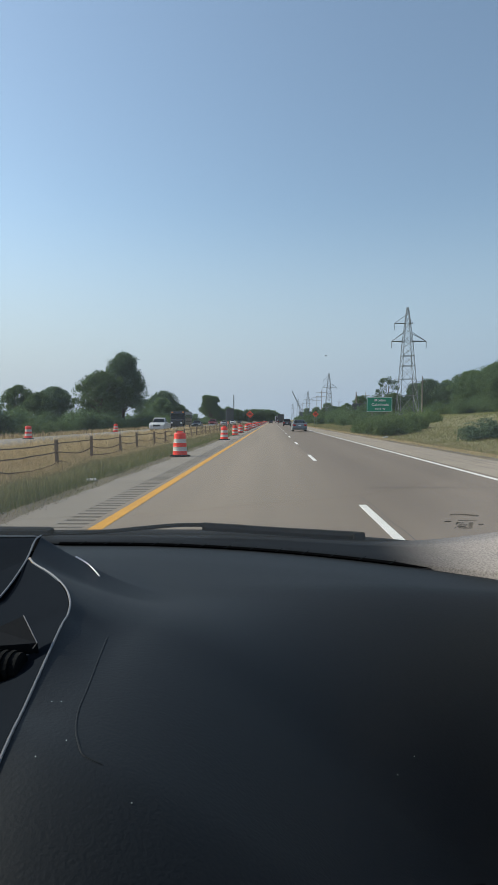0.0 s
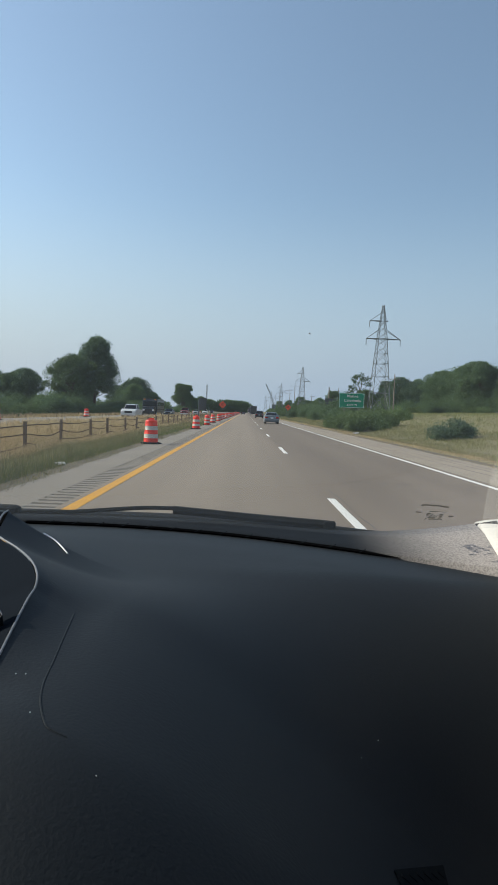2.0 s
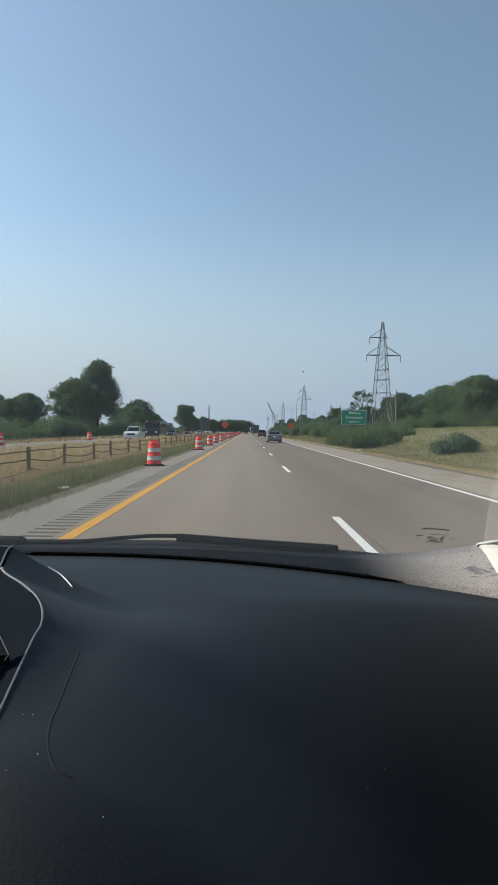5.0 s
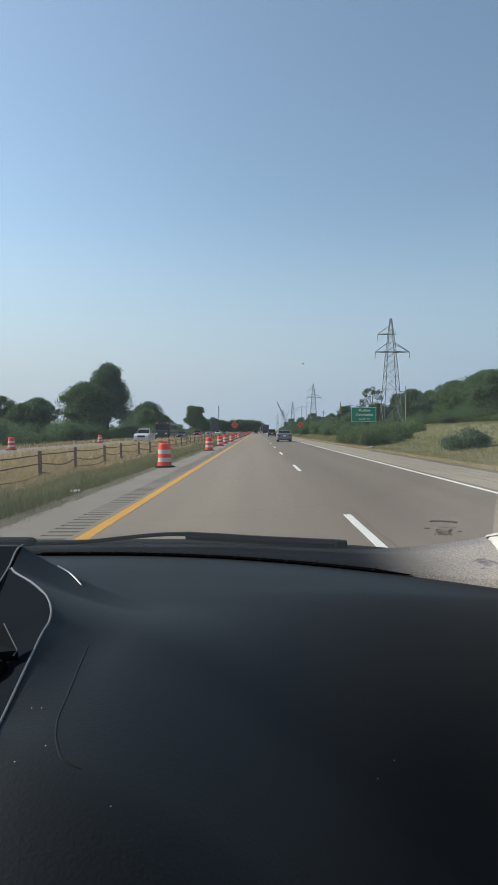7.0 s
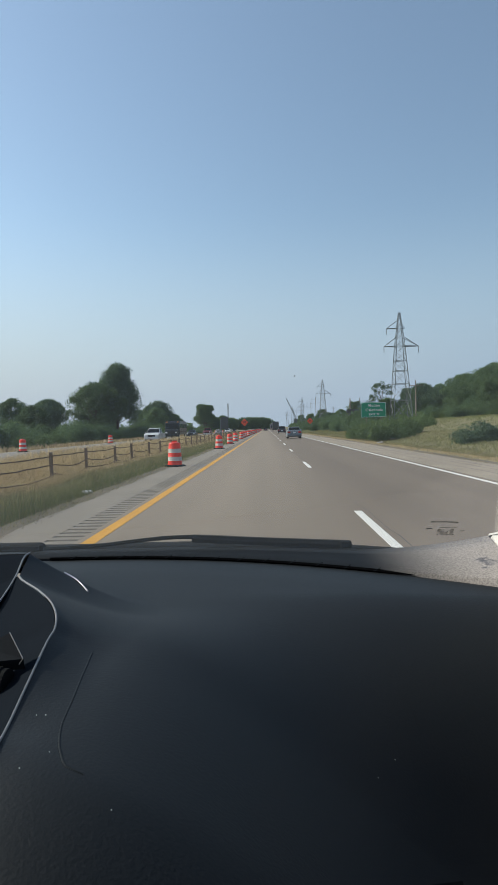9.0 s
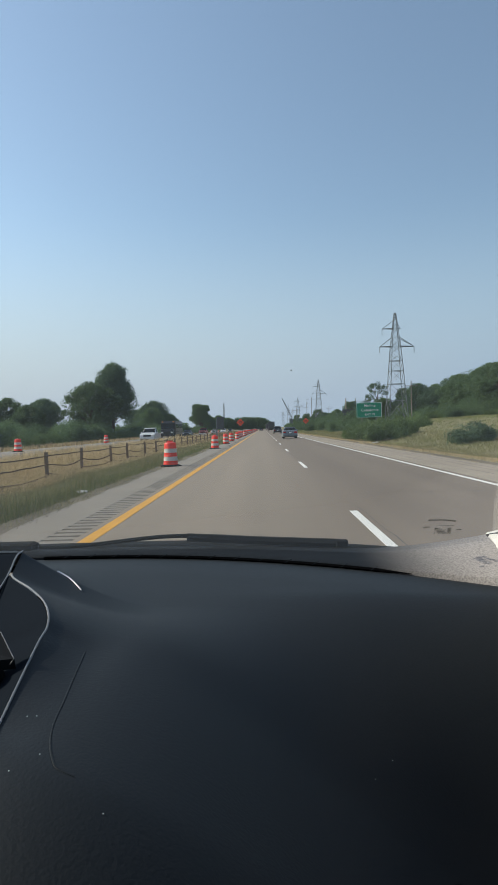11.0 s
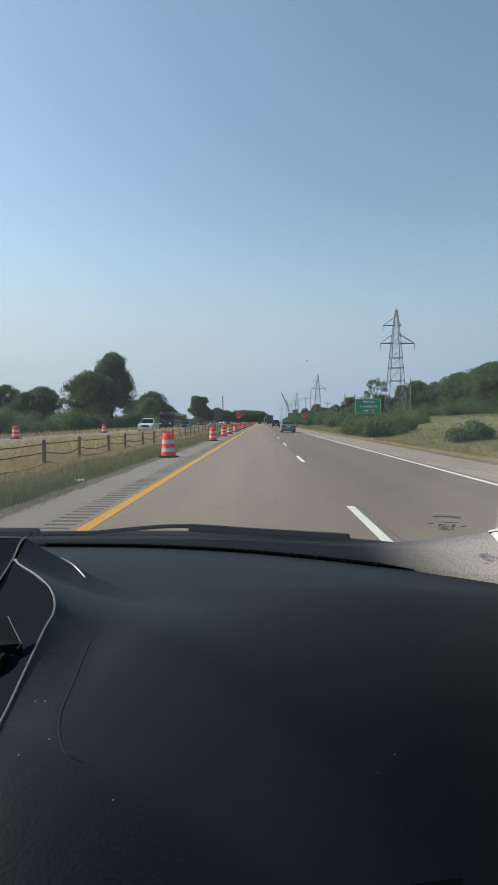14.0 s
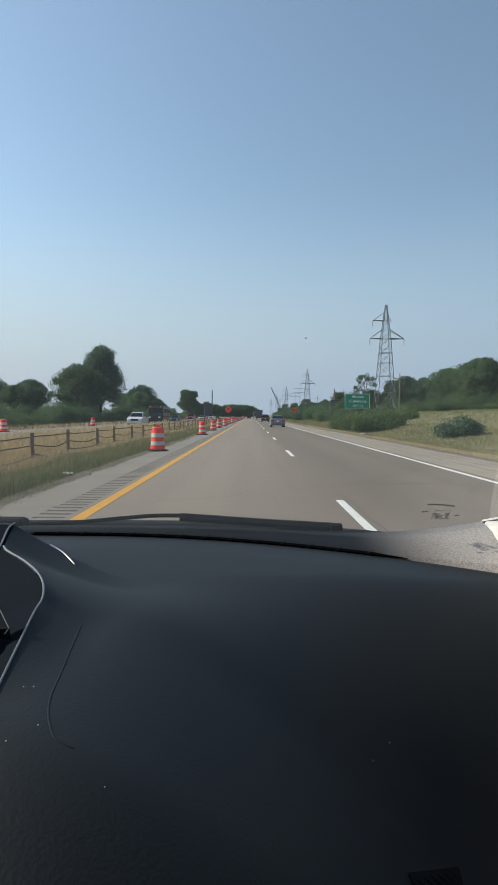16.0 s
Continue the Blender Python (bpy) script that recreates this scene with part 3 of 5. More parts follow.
part("vent_slot", proud(box(-0.30, -0.258, 0.645, 0.652, 1.1165, 1.1205, 0.001)), "silver", face, "silver vent tab")
# airbag seam pressed into the skin, and lint on it
part("airbag_seam", to_car(tube(on_skin([(p.x, p.y) for p in bend([(*C, 0) for C in SEAM], 6)], -0.0003), 0.0009, 6)), "pad", pad, "fine pressed seam in the dash skin")
for x, y in LINT:
    bm = bmesh.new()
    bmesh.ops.create_icosphere(bm, subdivisions=1, radius=0.0005, matrix=Matrix.Translation(on_skin([(x, y)], 0.0003)[0]))
    part("lint", to_car(bm), "sign_white", pad, "tiny pale lint fleck")

# moulded badge of unreadable letters near the seat
badge = bmesh.new()
corners = [(0.129, 0.538), (0.201, 0.626), (0.194, 0.586), (0.132, 0.522)]
top = [badge.verts.new(p) for p in on_skin(corners, 0.0022)]
base = [badge.verts.new(p) for p in on_skin(corners, -0.001)]
badge.faces.new(top[::-1])
for k in range(4):
    badge.faces.new((top[k], top[(k + 1) % 4], base[(k + 1) % 4], base[k]))
bmesh.ops.recalc_face_normals(badge, faces=badge.faces)
badge = part("badge", to_car(badge), "rubber", pad, "black moulded badge with unreadable raised letters")
for k in range(6):
    x, y = 0.139 + 0.0103 * k, 0.538 + 0.0126 * k
    p = on_skin([(x, y)], 0.0024)[0]
    tilt = Vector((skin_z(x - 0.004, y) - skin_z(x + 0.004, y), skin_z(x, y - 0.004) - skin_z(x, y + 0.004), 0.008)).to_track_quat("Z", "Y").to_matrix().to_4x4()
    part("raised_letter", to_car(box(-0.0018, 0.0018, -0.0046, 0.0046, -0.0006, 0.0006, 0.0, None, Matrix.Translation(p) @ tilt)), "rubber", badge)

# windshield, print, wiper and cowl
verts, faces = [], []
wx = [-1.16 + 0.04 * i for i in range(42)]
for x in wx:
    for k in range(9):
        u = k / 8
        top = 0.19 - 0.06 * (x - CAR_X) ** 2
        y = glass_y(x) + 0.004 + (top - glass_y(x)) * u
        z = glass_z(x) - 0.02 + (1.60 - glass_z(x)) * (u ** 0.93)
        verts.append((x - CAR_X, y, z))
for i in range(len(wx) - 1):
    for k in range(8):
        a = i * 9 + k
        faces.append((a, a + 9, a + 10, a + 1))
pane = grid_part("windshield", verts, faces, "windshield", car, "clear windshield with a faint veil for distant haze", smooth=True)
pane.visible_shadow = False


def on_glass(x, z):
    """Depth of the windshield's inner side at a height."""
    u = ((z - glass_z(x) + 0.02) / (1.60 - glass_z(x))) ** (1 / 0.93)
    return glass_y(x) + (0.19 - 0.06 * (x - CAR_X) ** 2 - glass_y(x)) * u - 0.004


def print_bar(x0, x1, z0, z1):
    bm = bmesh.new()
    c = [(x0, z0), (x1, z0), (x1, z1), (x0, z1)]
    f = bm.faces.new([bm.verts.new((x, on_glass(x, z), z)) for x, z in c])
    part("print_mark", to_car(bm), "ink", pane, "small dark printed mark on the glass")


random.seed(5)
for k in range(13):                             # a dense block of small marks, a curved line over it, a dash at either side
    for j in range(4):
        if random.random() < 0.66:
            print_bar(0.3135 + 0.0024 * k + 0.0030 * (3 - j), 0.3157 + 0.0024 * k + 0.0030 * (3 - j), 1.1795 + 0.0046 * j, 1.1836 + 0.0046 * j)
for k in range(14):
    lift = 0.0016 * (1 - (k / 6.5 - 1) ** 2)
    print_bar(0.2925 + 0.0034 * k, 0.2951 + 0.0034 * k, 1.2158 - 0.00022 * k + lift, 1.2196 - 0.00022 * k + lift)
print_bar(0.315, 0.345, 1.2018, 1.2032)
print_bar(0.2945, 0.305, 1.1980, 1.2002)
print_bar(0.3565, 0.365, 1.1905, 1.1930)
smear = bmesh.new()
bmesh.ops.create_circle(smear, cap_ends=True, segments=9, radius=0.0008, matrix=Matrix.Translation((0.041, on_glass(0.041, 1.433), 1.433)) @ Matrix.Rotation(radians(60), 4, "X"))
part("insect_smear", to_car(smear), "ink", pane, "small dried smear on the glass")

verts, faces = [], []
for x in wx:
    for dy, z in ((0.0, glass_z(x) - 0.012), (0.012, glass_z(x) - 0.003), (0.05, 1.116), (0.12, 1.105), (0.20, 1.02)):
        verts.append((x - CAR_X, glass_y(x) + dy, min(z, glass_z(x) - 0.003)))
for i in range(len(wx) - 1):
    for k in range(4):
        a = i * 5 + k
        faces.append((a, a + 5, a + 6, a + 1))
grid_part("cowl", verts, faces, "rubber", car, "black plastic cowl", smooth=True)
wiper = empty("wiper", pose(0, 0, 0), "", "")
wiper.parent = car
part("arm", to_car(tube(bend([(-0.60, 1.475, 1.112), (-0.51, 1.475, 1.113), (-0.40, 1.475, 1.118), (-0.30, 1.475, 1.128), (-0.209, 1.475, 1.135), (-0.10, 1.475, 1.133), (-0.02, 1.47, 1.127)], 4), 0.005, 6)), "rubber", wiper, "black wiper arm")
part("blade", to_car(tube(bend([(-0.165, 1.462, 1.134), (0.0, 1.462, 1.124), (0.10, 1.448, 1.121), (0.184, 1.434, 1.119)], 5), 0.010, 6)), "rubber", wiper, "black wiper blade")
part("blade_end", to_car(box(0.172, 0.199, 1.422, 1.440, 1.108, 1.1275, 0.004)), "rubber", wiper, "black cap at the blade's end")
part("pivot_cap", to_car(box(-0.98, -0.516, 1.445, 1.50, 1.08, 1.1275, 0.012)), "rubber", wiper, "black wiper pivot cap")

# pillars, doors, roof, seats' wall behind: the plain shell that closes the car
for side, x in (("a", 0.425), ("b", -1.185)):
    s = 1 if side == "a" else -1
    bm = bmesh.new()
    ring = []
    for y, z, w in ((1.22, 1.08, 0.10), (1.18, 1.20, 0.10), (0.80, 1.40, 0.07), (0.22, 1.58, 0.06)):
        inset = 0.16 * max(0.0, z - 1.19) / 0.4
        xa = x + s * 0.07 - s * inset
        ring.append([bm.verts.new(p) for p in ((xa, y, z), (xa + s * 0.10, y - 0.02, z), (xa + s * 0.10, y - w, z - 0.05), (xa, y - w, z - 0.05))])
    for a, b in zip(ring, ring[1:]):
        for k in range(4):
            bm.faces.new((a[k], a[(k + 1) % 4], b[(k + 1) % 4], b[k]))
    part("pillar_trim", to_car(bm), "pillar", car, "pale fabric windshield pillar", smooth=True)
    bm, rings = bmesh.new(), []
    for ex, ey, ez in bend([(0.452, 1.28, 1.150), (0.447, 1.24, 1.150), (0.440, 1.18, 1.143), (0.432, 1.12, 1.134), (0.424, 1.06, 1.124), (0.416, 0.98, 1.106), (0.409, 0.90, 1.08)], 3):
        line = ((0.0, -0.08), (0.0, 0.008), (0.004, 0.013), (0.03, 0.018), (0.10, 0.024))
        rings.append([bm.verts.new((CAR_X + s * (ex + dx - CAR_X), ey, ez + dz)) for dx, dz in line])
    for a, b in zip(rings, rings[1:]):
        for k in range(4):
            bm.faces.new((a[k], a[k + 1], b[k + 1], b[k]))
    part("pillar_base", to_car(bm), "pillar", car, "pale trim at the pillar's foot", smooth=True)
    part("door_panel", to_car(box(min(x + s * 0.01, x + s * 0.10), max(x + s * 0.01, x + s * 0.10), -0.9, 1.25, 0.35, 1.08, 0.02)), "trim_black", car, "black door panel")
    # unseen pane, its tint added to cut the side light on the dash
    wind = bmesh.new()
    q = [wind.verts.new(p) for p in ((x + s * 0.055, -0.54, 1.075), (x + s * 0.055, 1.12, 1.075), (x - s * 0.06, 0.24, 1.575), (x - s * 0.06, -0.54, 1.575))]
    wind.faces.new(q)
    part("side_window", to_car(wind), "side_glass", car, "unseen side window, tinted to dim the cabin").visible_shadow = False
    part("rear_pillar", to_car(box(min(x - s * 0.06, x + s * 0.06), max(x - s * 0.06, x + s * 0.06), -1.0, -0.55, 1.05, 1.58, 0.02)), "liner", car)
part("headliner", to_car(box(-1.10, 0.34, -1.2, 0.19, 1.585, 1.605, 0.008)), "liner", car, "pale headliner under the roof")


def shell(name, stations, material, label=""):
    """A skin across the car: stations of (y, z at the middle, z at the sides, half width)."""
    verts, faces, n = [], [], 13
    for y, zm, zs, w in stations:
        for k in range(n):
            u = 2 * k / (n - 1) - 1
            verts.append((u * w, y, zs + (zm - zs) * (1 - abs(u) ** 3.2)))
    for i in range(len(stations) - 1):
        for k in range(n - 1):
            a = i * n + k
            faces.append((a, a + 1, a + n + 1, a + n))
    return grid_part(name, verts, faces, material, car, label, smooth=True)


shell("roof", ((0.17, 1.625, 1.59, 0.70), (0.0, 1.655, 1.60, 0.72), (-0.6, 1.665, 1.60, 0.74), (-1.2, 1.63, 1.57, 0.72), (-1.30, 1.60, 1.55, 0.71)), "paint_dark", "dark painted roof")
shell("hood", ((1.64, 0.96, 0.90, 0.76), (1.8, 0.945, 0.89, 0.78), (2.1, 0.91, 0.86, 0.80), (2.4, 0.85, 0.80, 0.80), (2.55, 0.76, 0.70, 0.78), (2.60, 0.62, 0.60, 0.76)), "paint_dark", "dark painted hood")
shell("tailgate", ((-1.95, 1.04, 1.02, 0.74), (-2.1, 1.03, 1.00, 0.76), (-2.25, 0.98, 0.96, 0.77), (-2.32, 0.80, 0.79, 0.78), (-2.34, 0.45, 0.45, 0.78)), "paint_dark", "dark painted tail")
rear_glass = shell("rear_window", ((-1.30, 1.595, 1.545, 0.70), (-1.95, 1.045, 1.025, 0.73)), "windshield", "rear window")
rear_glass.visible_shadow = False
for s in (-1, 1):
    x0 = CAR_X + s * 0.84
    part("front_fender", to_car(box(min(x0, x0 - s * 0.05), max(x0, x0 - s * 0.05), 1.02, 2.52, 0.62, 0.90, 0.03)), "paint_dark", car)
    part("door_skin", to_car(box(min(x0 + s * 0.02, x0 - s * 0.03), max(x0 + s * 0.02, x0 - s * 0.03), -0.90, 1.01, 0.30, 1.03, 0.03)), "paint_dark", car)
    part("rear_fender", to_car(box(min(x0, x0 - s * 0.05), max(x0, x0 - s * 0.05), -2.28, -0.91, 0.55, 1.02, 0.03)), "paint_dark", car)
    part("sill", to_car(box(min(x0, x0 - s * 0.08), max(x0, x0 - s * 0.08), -0.85, 1.35, 0.20, 0.32, 0.02)), "trim_black", car)
    part("headlamp", to_car(box(min(x0 - s * 0.30, x0 - s * 0.02), max(x0 - s * 0.30, x0 - s * 0.02), 2.44, 2.58, 0.62, 0.76, 0.03)), "lamp", car)
    part("tail_lamp", to_car(box(min(x0 - s * 0.22, x0 - s * 0.02), max(x0 - s * 0.22, x0 - s * 0.02), -2.36, -2.25, 0.70, 0.94, 0.02)), "tail", car)
    part("wing_mirror", to_car(box(min(x0 + s * 0.04, x0 + s * 0.20), max(x0 + s * 0.04, x0 + s * 0.20), 0.62, 0.72, 1.02, 1.15, 0.03)), "paint_dark", car)
part("front_bumper", to_car(box(CAR_X - 0.84, CAR_X + 0.84, 2.50, 2.66, 0.26, 0.62, 0.05)), "paint_dark", car)
part("rear_bumper", to_car(box(CAR_X - 0.84, CAR_X + 0.84, -2.44, -2.30, 0.28, 0.58, 0.05)), "paint_dark", car)
part("seat_back_wall", to_car(box(-1.14, 0.38, -1.25, -1.15, 0.35, 1.05, 0.02)), "cloth", car)
# unseen dark seats, added to hold light from behind off the dash
for x in (-0.75, 0.0):
    seat = part("seat", to_car(box(x - 0.26, x + 0.26, -0.50, 0.06, 0.42, 0.60, 0.06)), "cloth", car, "unseen black cloth seat, added to darken the cabin")
    part("backrest", to_car(box(x - 0.26, x + 0.26, -0.62, -0.44, 0.58, 1.22, 0.07)), "cloth", seat)
    part("headrest", to_car(box(x - 0.13, x + 0.13, -0.62, -0.50, 1.25, 1.44, 0.05)), "cloth", seat)
    part("seat_foot", to_car(box(x - 0.20, x + 0.20, -0.45, 0.0, 0.316, 0.44, 0.02)), "cloth", seat)
part("floor_pan", to_car(box(-1.20, 0.44, -2.25, 2.5, 0.22, 0.30)), "trim_black", car)
part("cabin_carpet", to_car(box(-1.13, 0.37, -1.14, 0.80, 0.301, 0.318)), "cloth", car, "black cabin carpet")
part("firewall", to_car(box(-1.15, 0.43, 1.06, 1.10, 0.30, 1.07)), "trim_black", car)
for wx_, wy in ((-1.21, 1.72), (0.45, 1.72), (-1.21, -1.35), (0.45, -1.35)):
    tyre = part("wheel", to_car(rod((wx_ - 0.10, wy, 0.33), (wx_ + 0.10, wy, 0.33), 0.33, 0.33, 24)), "tyre", car)
    part("rim", to_car(rod((wx_ - 0.105, wy, 0.33), (wx_ + 0.105, wy, 0.33), 0.21, 0.21, 16)), "chrome", tyre)


# ---- traffic drums ----
def make_drum(m):
    """A ribbed plastic drum: orange and white bands, a lifting lug, a rubber ballast ring."""
    e = empty("traffic_drum", m, "orange and white banded plastic traffic drum on the shoulder", "traffic drum", "traffic drums")
    bands = ((0.04, 0.22, 0.282, 0.272, "orange"), (0.225, 0.375, 0.270, 0.262, "sheeting"), (0.38, 0.53, 0.260, 0.250, "orange"),
             (0.535, 0.685, 0.248, 0.240, "sheeting"), (0.69, 0.88, 0.238, 0.226, "orange"))
    for z0, z1, r0, r1, material in bands:
        part("band", lathe(((r0 + 0.006, z0), (r0 + 0.006, z0 + 0.012), (r0, z0 + 0.022), (r1, z1 - 0.022), (r1 + 0.004, z1 - 0.012), (r1 + 0.004, z1)), 22), material, e,
             "white reflective band" if material == "sheeting" else "")
    part("lid", lathe(((0.226, 0.88), (0.215, 0.905), (0.15, 0.93), (0.09, 0.935)), 22), "orange", e)
    part("lug", box(-0.11, 0.11, -0.025, 0.025, 0.93, 0.995, 0.018), "orange", e)
    part("ballast_ring", lathe(((0.42, 0.0), (0.42, 0.025), (0.36, 0.06), (0.285, 0.07)), 22), "rubber", e, "black rubber ballast ring")
    return e


random.seed(11)
drum_ys = [24.8, 46.0, 60.0, 72.0, 85.0, 97.0, 109.0, 121.0, 134.0] + [147 + 13 * i for i in range(22)] + [-9 - 14 * i for i in range(30)]
first = make_drum(pose(-3.58, drum_ys[0], -0.015, 0, 0, 25))
for i, y in enumerate(drum_ys[1:]):
    tilt = random.uniform(-3, 3) if i != 1 else -9
    copy_thing(first, pose(-3.45 + random.uniform(-0.12, 0.12), y, -0.012, 0, tilt * 0.5, random.uniform(0, 180)))
for i, y in enumerate([47.0, 74.0, 101.0, 130.0, 160.0, 190.0, 225.0, 262.0] + [8.0 - 27 * k for k in range(12)]):
    ob = copy_thing(first, pose(-18.1 + random.uniform(-0.2, 0.2), y, 0.055, 0, 0, random.uniform(0, 180)))
    tagged(ob, "orange and white traffic drum on the opposite carriageway")


# ---- cable fence in the median ----
random.seed(3)
post_mesh = mesh_of("post", box(-0.048, 0.048, -0.048, 0.048, -0.35, 1.14, 0.010), "wood")
posts = []
y = -470.0
while y < 420:
    posts.append(y)
    y += 3.7 if len(posts) % 2 else 4.75
fence = empty("cable_fence", pose(FENCE_X, 0, 0), "weathered wooden posts with three sagging rusty cables", "fence")
base_z = ground_z(FENCE_X)
for i, y in enumerate(posts):
    ob = new("post", post_mesh)
    ob.parent = fence
    ob.matrix_local = pose(random.uniform(-0.05, 0.05), y, base_z + random.uniform(-0.04, 0.06), random.uniform(-2.5, 2.5), random.uniform(-2.5, 2.5), random.uniform(-6, 6))
for h, sag in ((1.04, 0.05), (0.76, 0.09), (0.47, 0.10)):
    pts = []
    for a, b in zip(posts, posts[1:]):
        if a < -60:
            continue
        drop = sag * random.uniform(0.2, 1.6)
        for k in range(6):
            t = k / 6
            pts.append((0.08, a + (b - a) * t, base_z + h - drop * 4 * t * (1 - t) + random.uniform(-0.015, 0.015)))
    part("cable", tube(pts, 0.019, 6), "cable", fence, "rusty sagging cable")


# ---- cracks, litter and stones ----
random.seed(9)


def crack(name, pts, w, label):
    """A thin tar-filled crack laid on the pavement."""
    bm = bmesh.new()
    left, right = [], []
    for x, y in pts:
        k = w * random.uniform(0.5, 1.3)
        left.append(bm.verts.new((x - k, y - 0.3 * k, 0.003)))
        right.append(bm.verts.new((x + k, y + 0.3 * k, 0.003)))
    for i in range(len(pts) - 1):
        bm.faces.new((left[i], right[i], right[i + 1], left[i + 1]))
    return tagged(part(name, bm, "tar"), label, "crack", "road cracks", "structure")


x = DASH + 0.22
for start, count in ((4, 18), (26, 22), (55, 26), (95, 30)):
    pts = []
    for i in range(count):
        x += random.uniform(-0.035, 0.035)
        pts.append((x, start + 0.45 * i))
    crack("road_crack", pts, 0.006, "thin wandering crack beside the lane joint")
for y, x0, x1 in ((13.2, 1.9, 4.9), (19.4, -2.0, 1.2), (33.0, 1.6, 5.0), (47.5, -2.1, 5.0), (70, -2.1, 5.0), (92, -2.1, 5.0)):
    pts = [(x0 + (x1 - x0) * i / 14, y + random.uniform(-0.03, 0.03)) for i in range(15)]
    bm = bmesh.new()
    a = [bm.verts.new((px, py - 0.012, 0.0028)) for px, py in pts]
    b = [bm.verts.new((px, py + 0.012 * random.uniform(0.4, 1.4), 0.0028)) for px, py in pts]
    for i in range(14):
        bm.faces.new((a[i], a[i + 1], b[i + 1], b[i]))
    tagged(part("road_crack", bm, "tar"), "thin sealed crack across the lane", "crack", "road cracks", "structure")
# wheel ruts in the gravel of the right shoulder
for x0, w, y0, y1 in ((6.35, 0.03, 8, 46), (6.9, 0.05, 14, 70), (7.25, 0.04, 6, 38), (6.6, 0.04, 50, 120)):
    bm = bmesh.new()
    rows, y = [], y0
    while y < y1:
        x = x0 + 0.12 * noise.noise((y * 0.16, x0, 2)) + 0.03 * noise.noise((y * 0.9, x0, 5))
        k = w * (0.35 + 0.9 * abs(noise.noise((y * 0.5, x0, 9))))
        rows.append((bm.verts.new((x - k, y, -0.0275)), bm.verts.new((x + k, y, -0.0275))))
        y += 0.4
    for a, b in zip(rows, rows[1:]):
        bm.faces.new((a[0], a[1], b[1], b[0]))
    tagged(part("shoulder_rut", bm, "rut_dirt_shade"), "dark dirt rut along the gravel shoulder", "rut", "shoulder ruts", "structure")
# dirt washed over the shoulder's ragged edge
for name, x_in, x_out, sgn in (("dirt_edge", -3.45, -4.4, -1), ("dirt_edge", 7.45, 8.4, 1)):
    verts, faces, n = [], [], 0
    y = -20.0
    while y < 220:
        wob = 0.16 * noise.noise((y * 0.9, x_in, 0)) + 0.10 * noise.noise((y * 3.1, x_in, 4))
        xi = x_in + sgn * (0.16 + wob)
        verts += [(xi, y, -0.036 if sgn > 0 else -0.026), ((xi + x_out) / 2, y, -0.004 + 0.010 * noise.noise((y * 2, 7, sgn))), (x_out, y, -0.09)]
        if n:
            k = 3 * n
            faces += [(k - 3, k - 2, k + 1, k), (k - 2, k - 1, k + 2, k + 1)]
        n += 1
        y += 0.14 if y < 60 else 0.5
    tagged(grid_part(name, verts, faces, "dirt", smooth=True), "ragged strip of dry dirt and gravel along the pavement", "dirt", kind="structure")
stone_mesh = bpy.data.meshes.new("stone")
bm = bmesh.new()
bmesh.ops.create_icosphere(bm, subdivisions=1, radius=0.03)
for v in bm.verts:
    v.co *= random.uniform(0.7, 1.2)
    v.co.z *= 0.6
bm.to_mesh(stone_mesh)
bm.free()
stone_mesh.materials.append(M["gravel"])
vs, fs = [], []
base_v = [v.co.copy() for v in stone_mesh.vertices]
base_f = [tuple(p.vertices) for p in stone_mesh.polygons]
for i in range(900):
    side = random.random() < 0.5
    x = random.uniform(-4.3, -3.5) if side else random.uniform(6.4, 8.4)
    y = 6 * (25 ** random.random())
    s = random.uniform(0.2, 0.8)
    n = len(vs)
    vs += [(x + c.x * s, y + c.y * s, (0.0 if side else -0.02) + c.z * s) for c in base_v]
    fs += [tuple(k + n for k in f) for f in base_f]
tagged(grid_part("loose_gravel", vs, fs, "gravel"), "loose stones along both shoulders", "gravel", kind="stuff")
litter = empty("litter", pose(-4.15, 14.6, 0.02, 0, 0, 20), "crumpled white scrap in the grass", "litter")
bm = bmesh.new()
bmesh.ops.create_icosphere(bm, subdivisions=2, radius=0.14)
for v in bm.verts:
    v.co *= random.uniform(0.7, 1.15)
    v.co.z *= 0.3
part("scrap", bm, "sheeting", litter)
plank = empty("litter", pose(9.1, 52, 0.0, 0, 0, 70), "pale broken plank on the verge", "litter")
part("plank", box(-0.9, 0.9, -0.08, 0.08, -0.02, 0.06, 0.01), "sheeting", plank)


# ---- signs ----
def letters(text, size, x, z, y, material, parent):
    """A line of sign lettering with the built-in font, facing -y."""
    cu = bpy.data.curves.new("letters", "FONT")
    cu.body, cu.size, cu.align_x, cu.align_y, cu.extrude, cu.space_character = text, size, "CENTER", "CENTER", 0.004, 1.12
    cu.offset = 0.012 * size
    tmp = bpy.data.objects.new("letters", cu)
    scene.collection.objects.link(tmp)
    dg = bpy.context.evaluated_depsgraph_get()
    me = bpy.data.meshes.new_from_object(tmp.evaluated_get(dg))
    bpy.data.objects.remove(tmp)
    me.materials.clear()
    me.materials.append(M[material])
    ob = new("lettering", me)
    ob.parent = parent
    ob.matrix_local = pose(x, y, z, 90, 0, 0)
    return ob


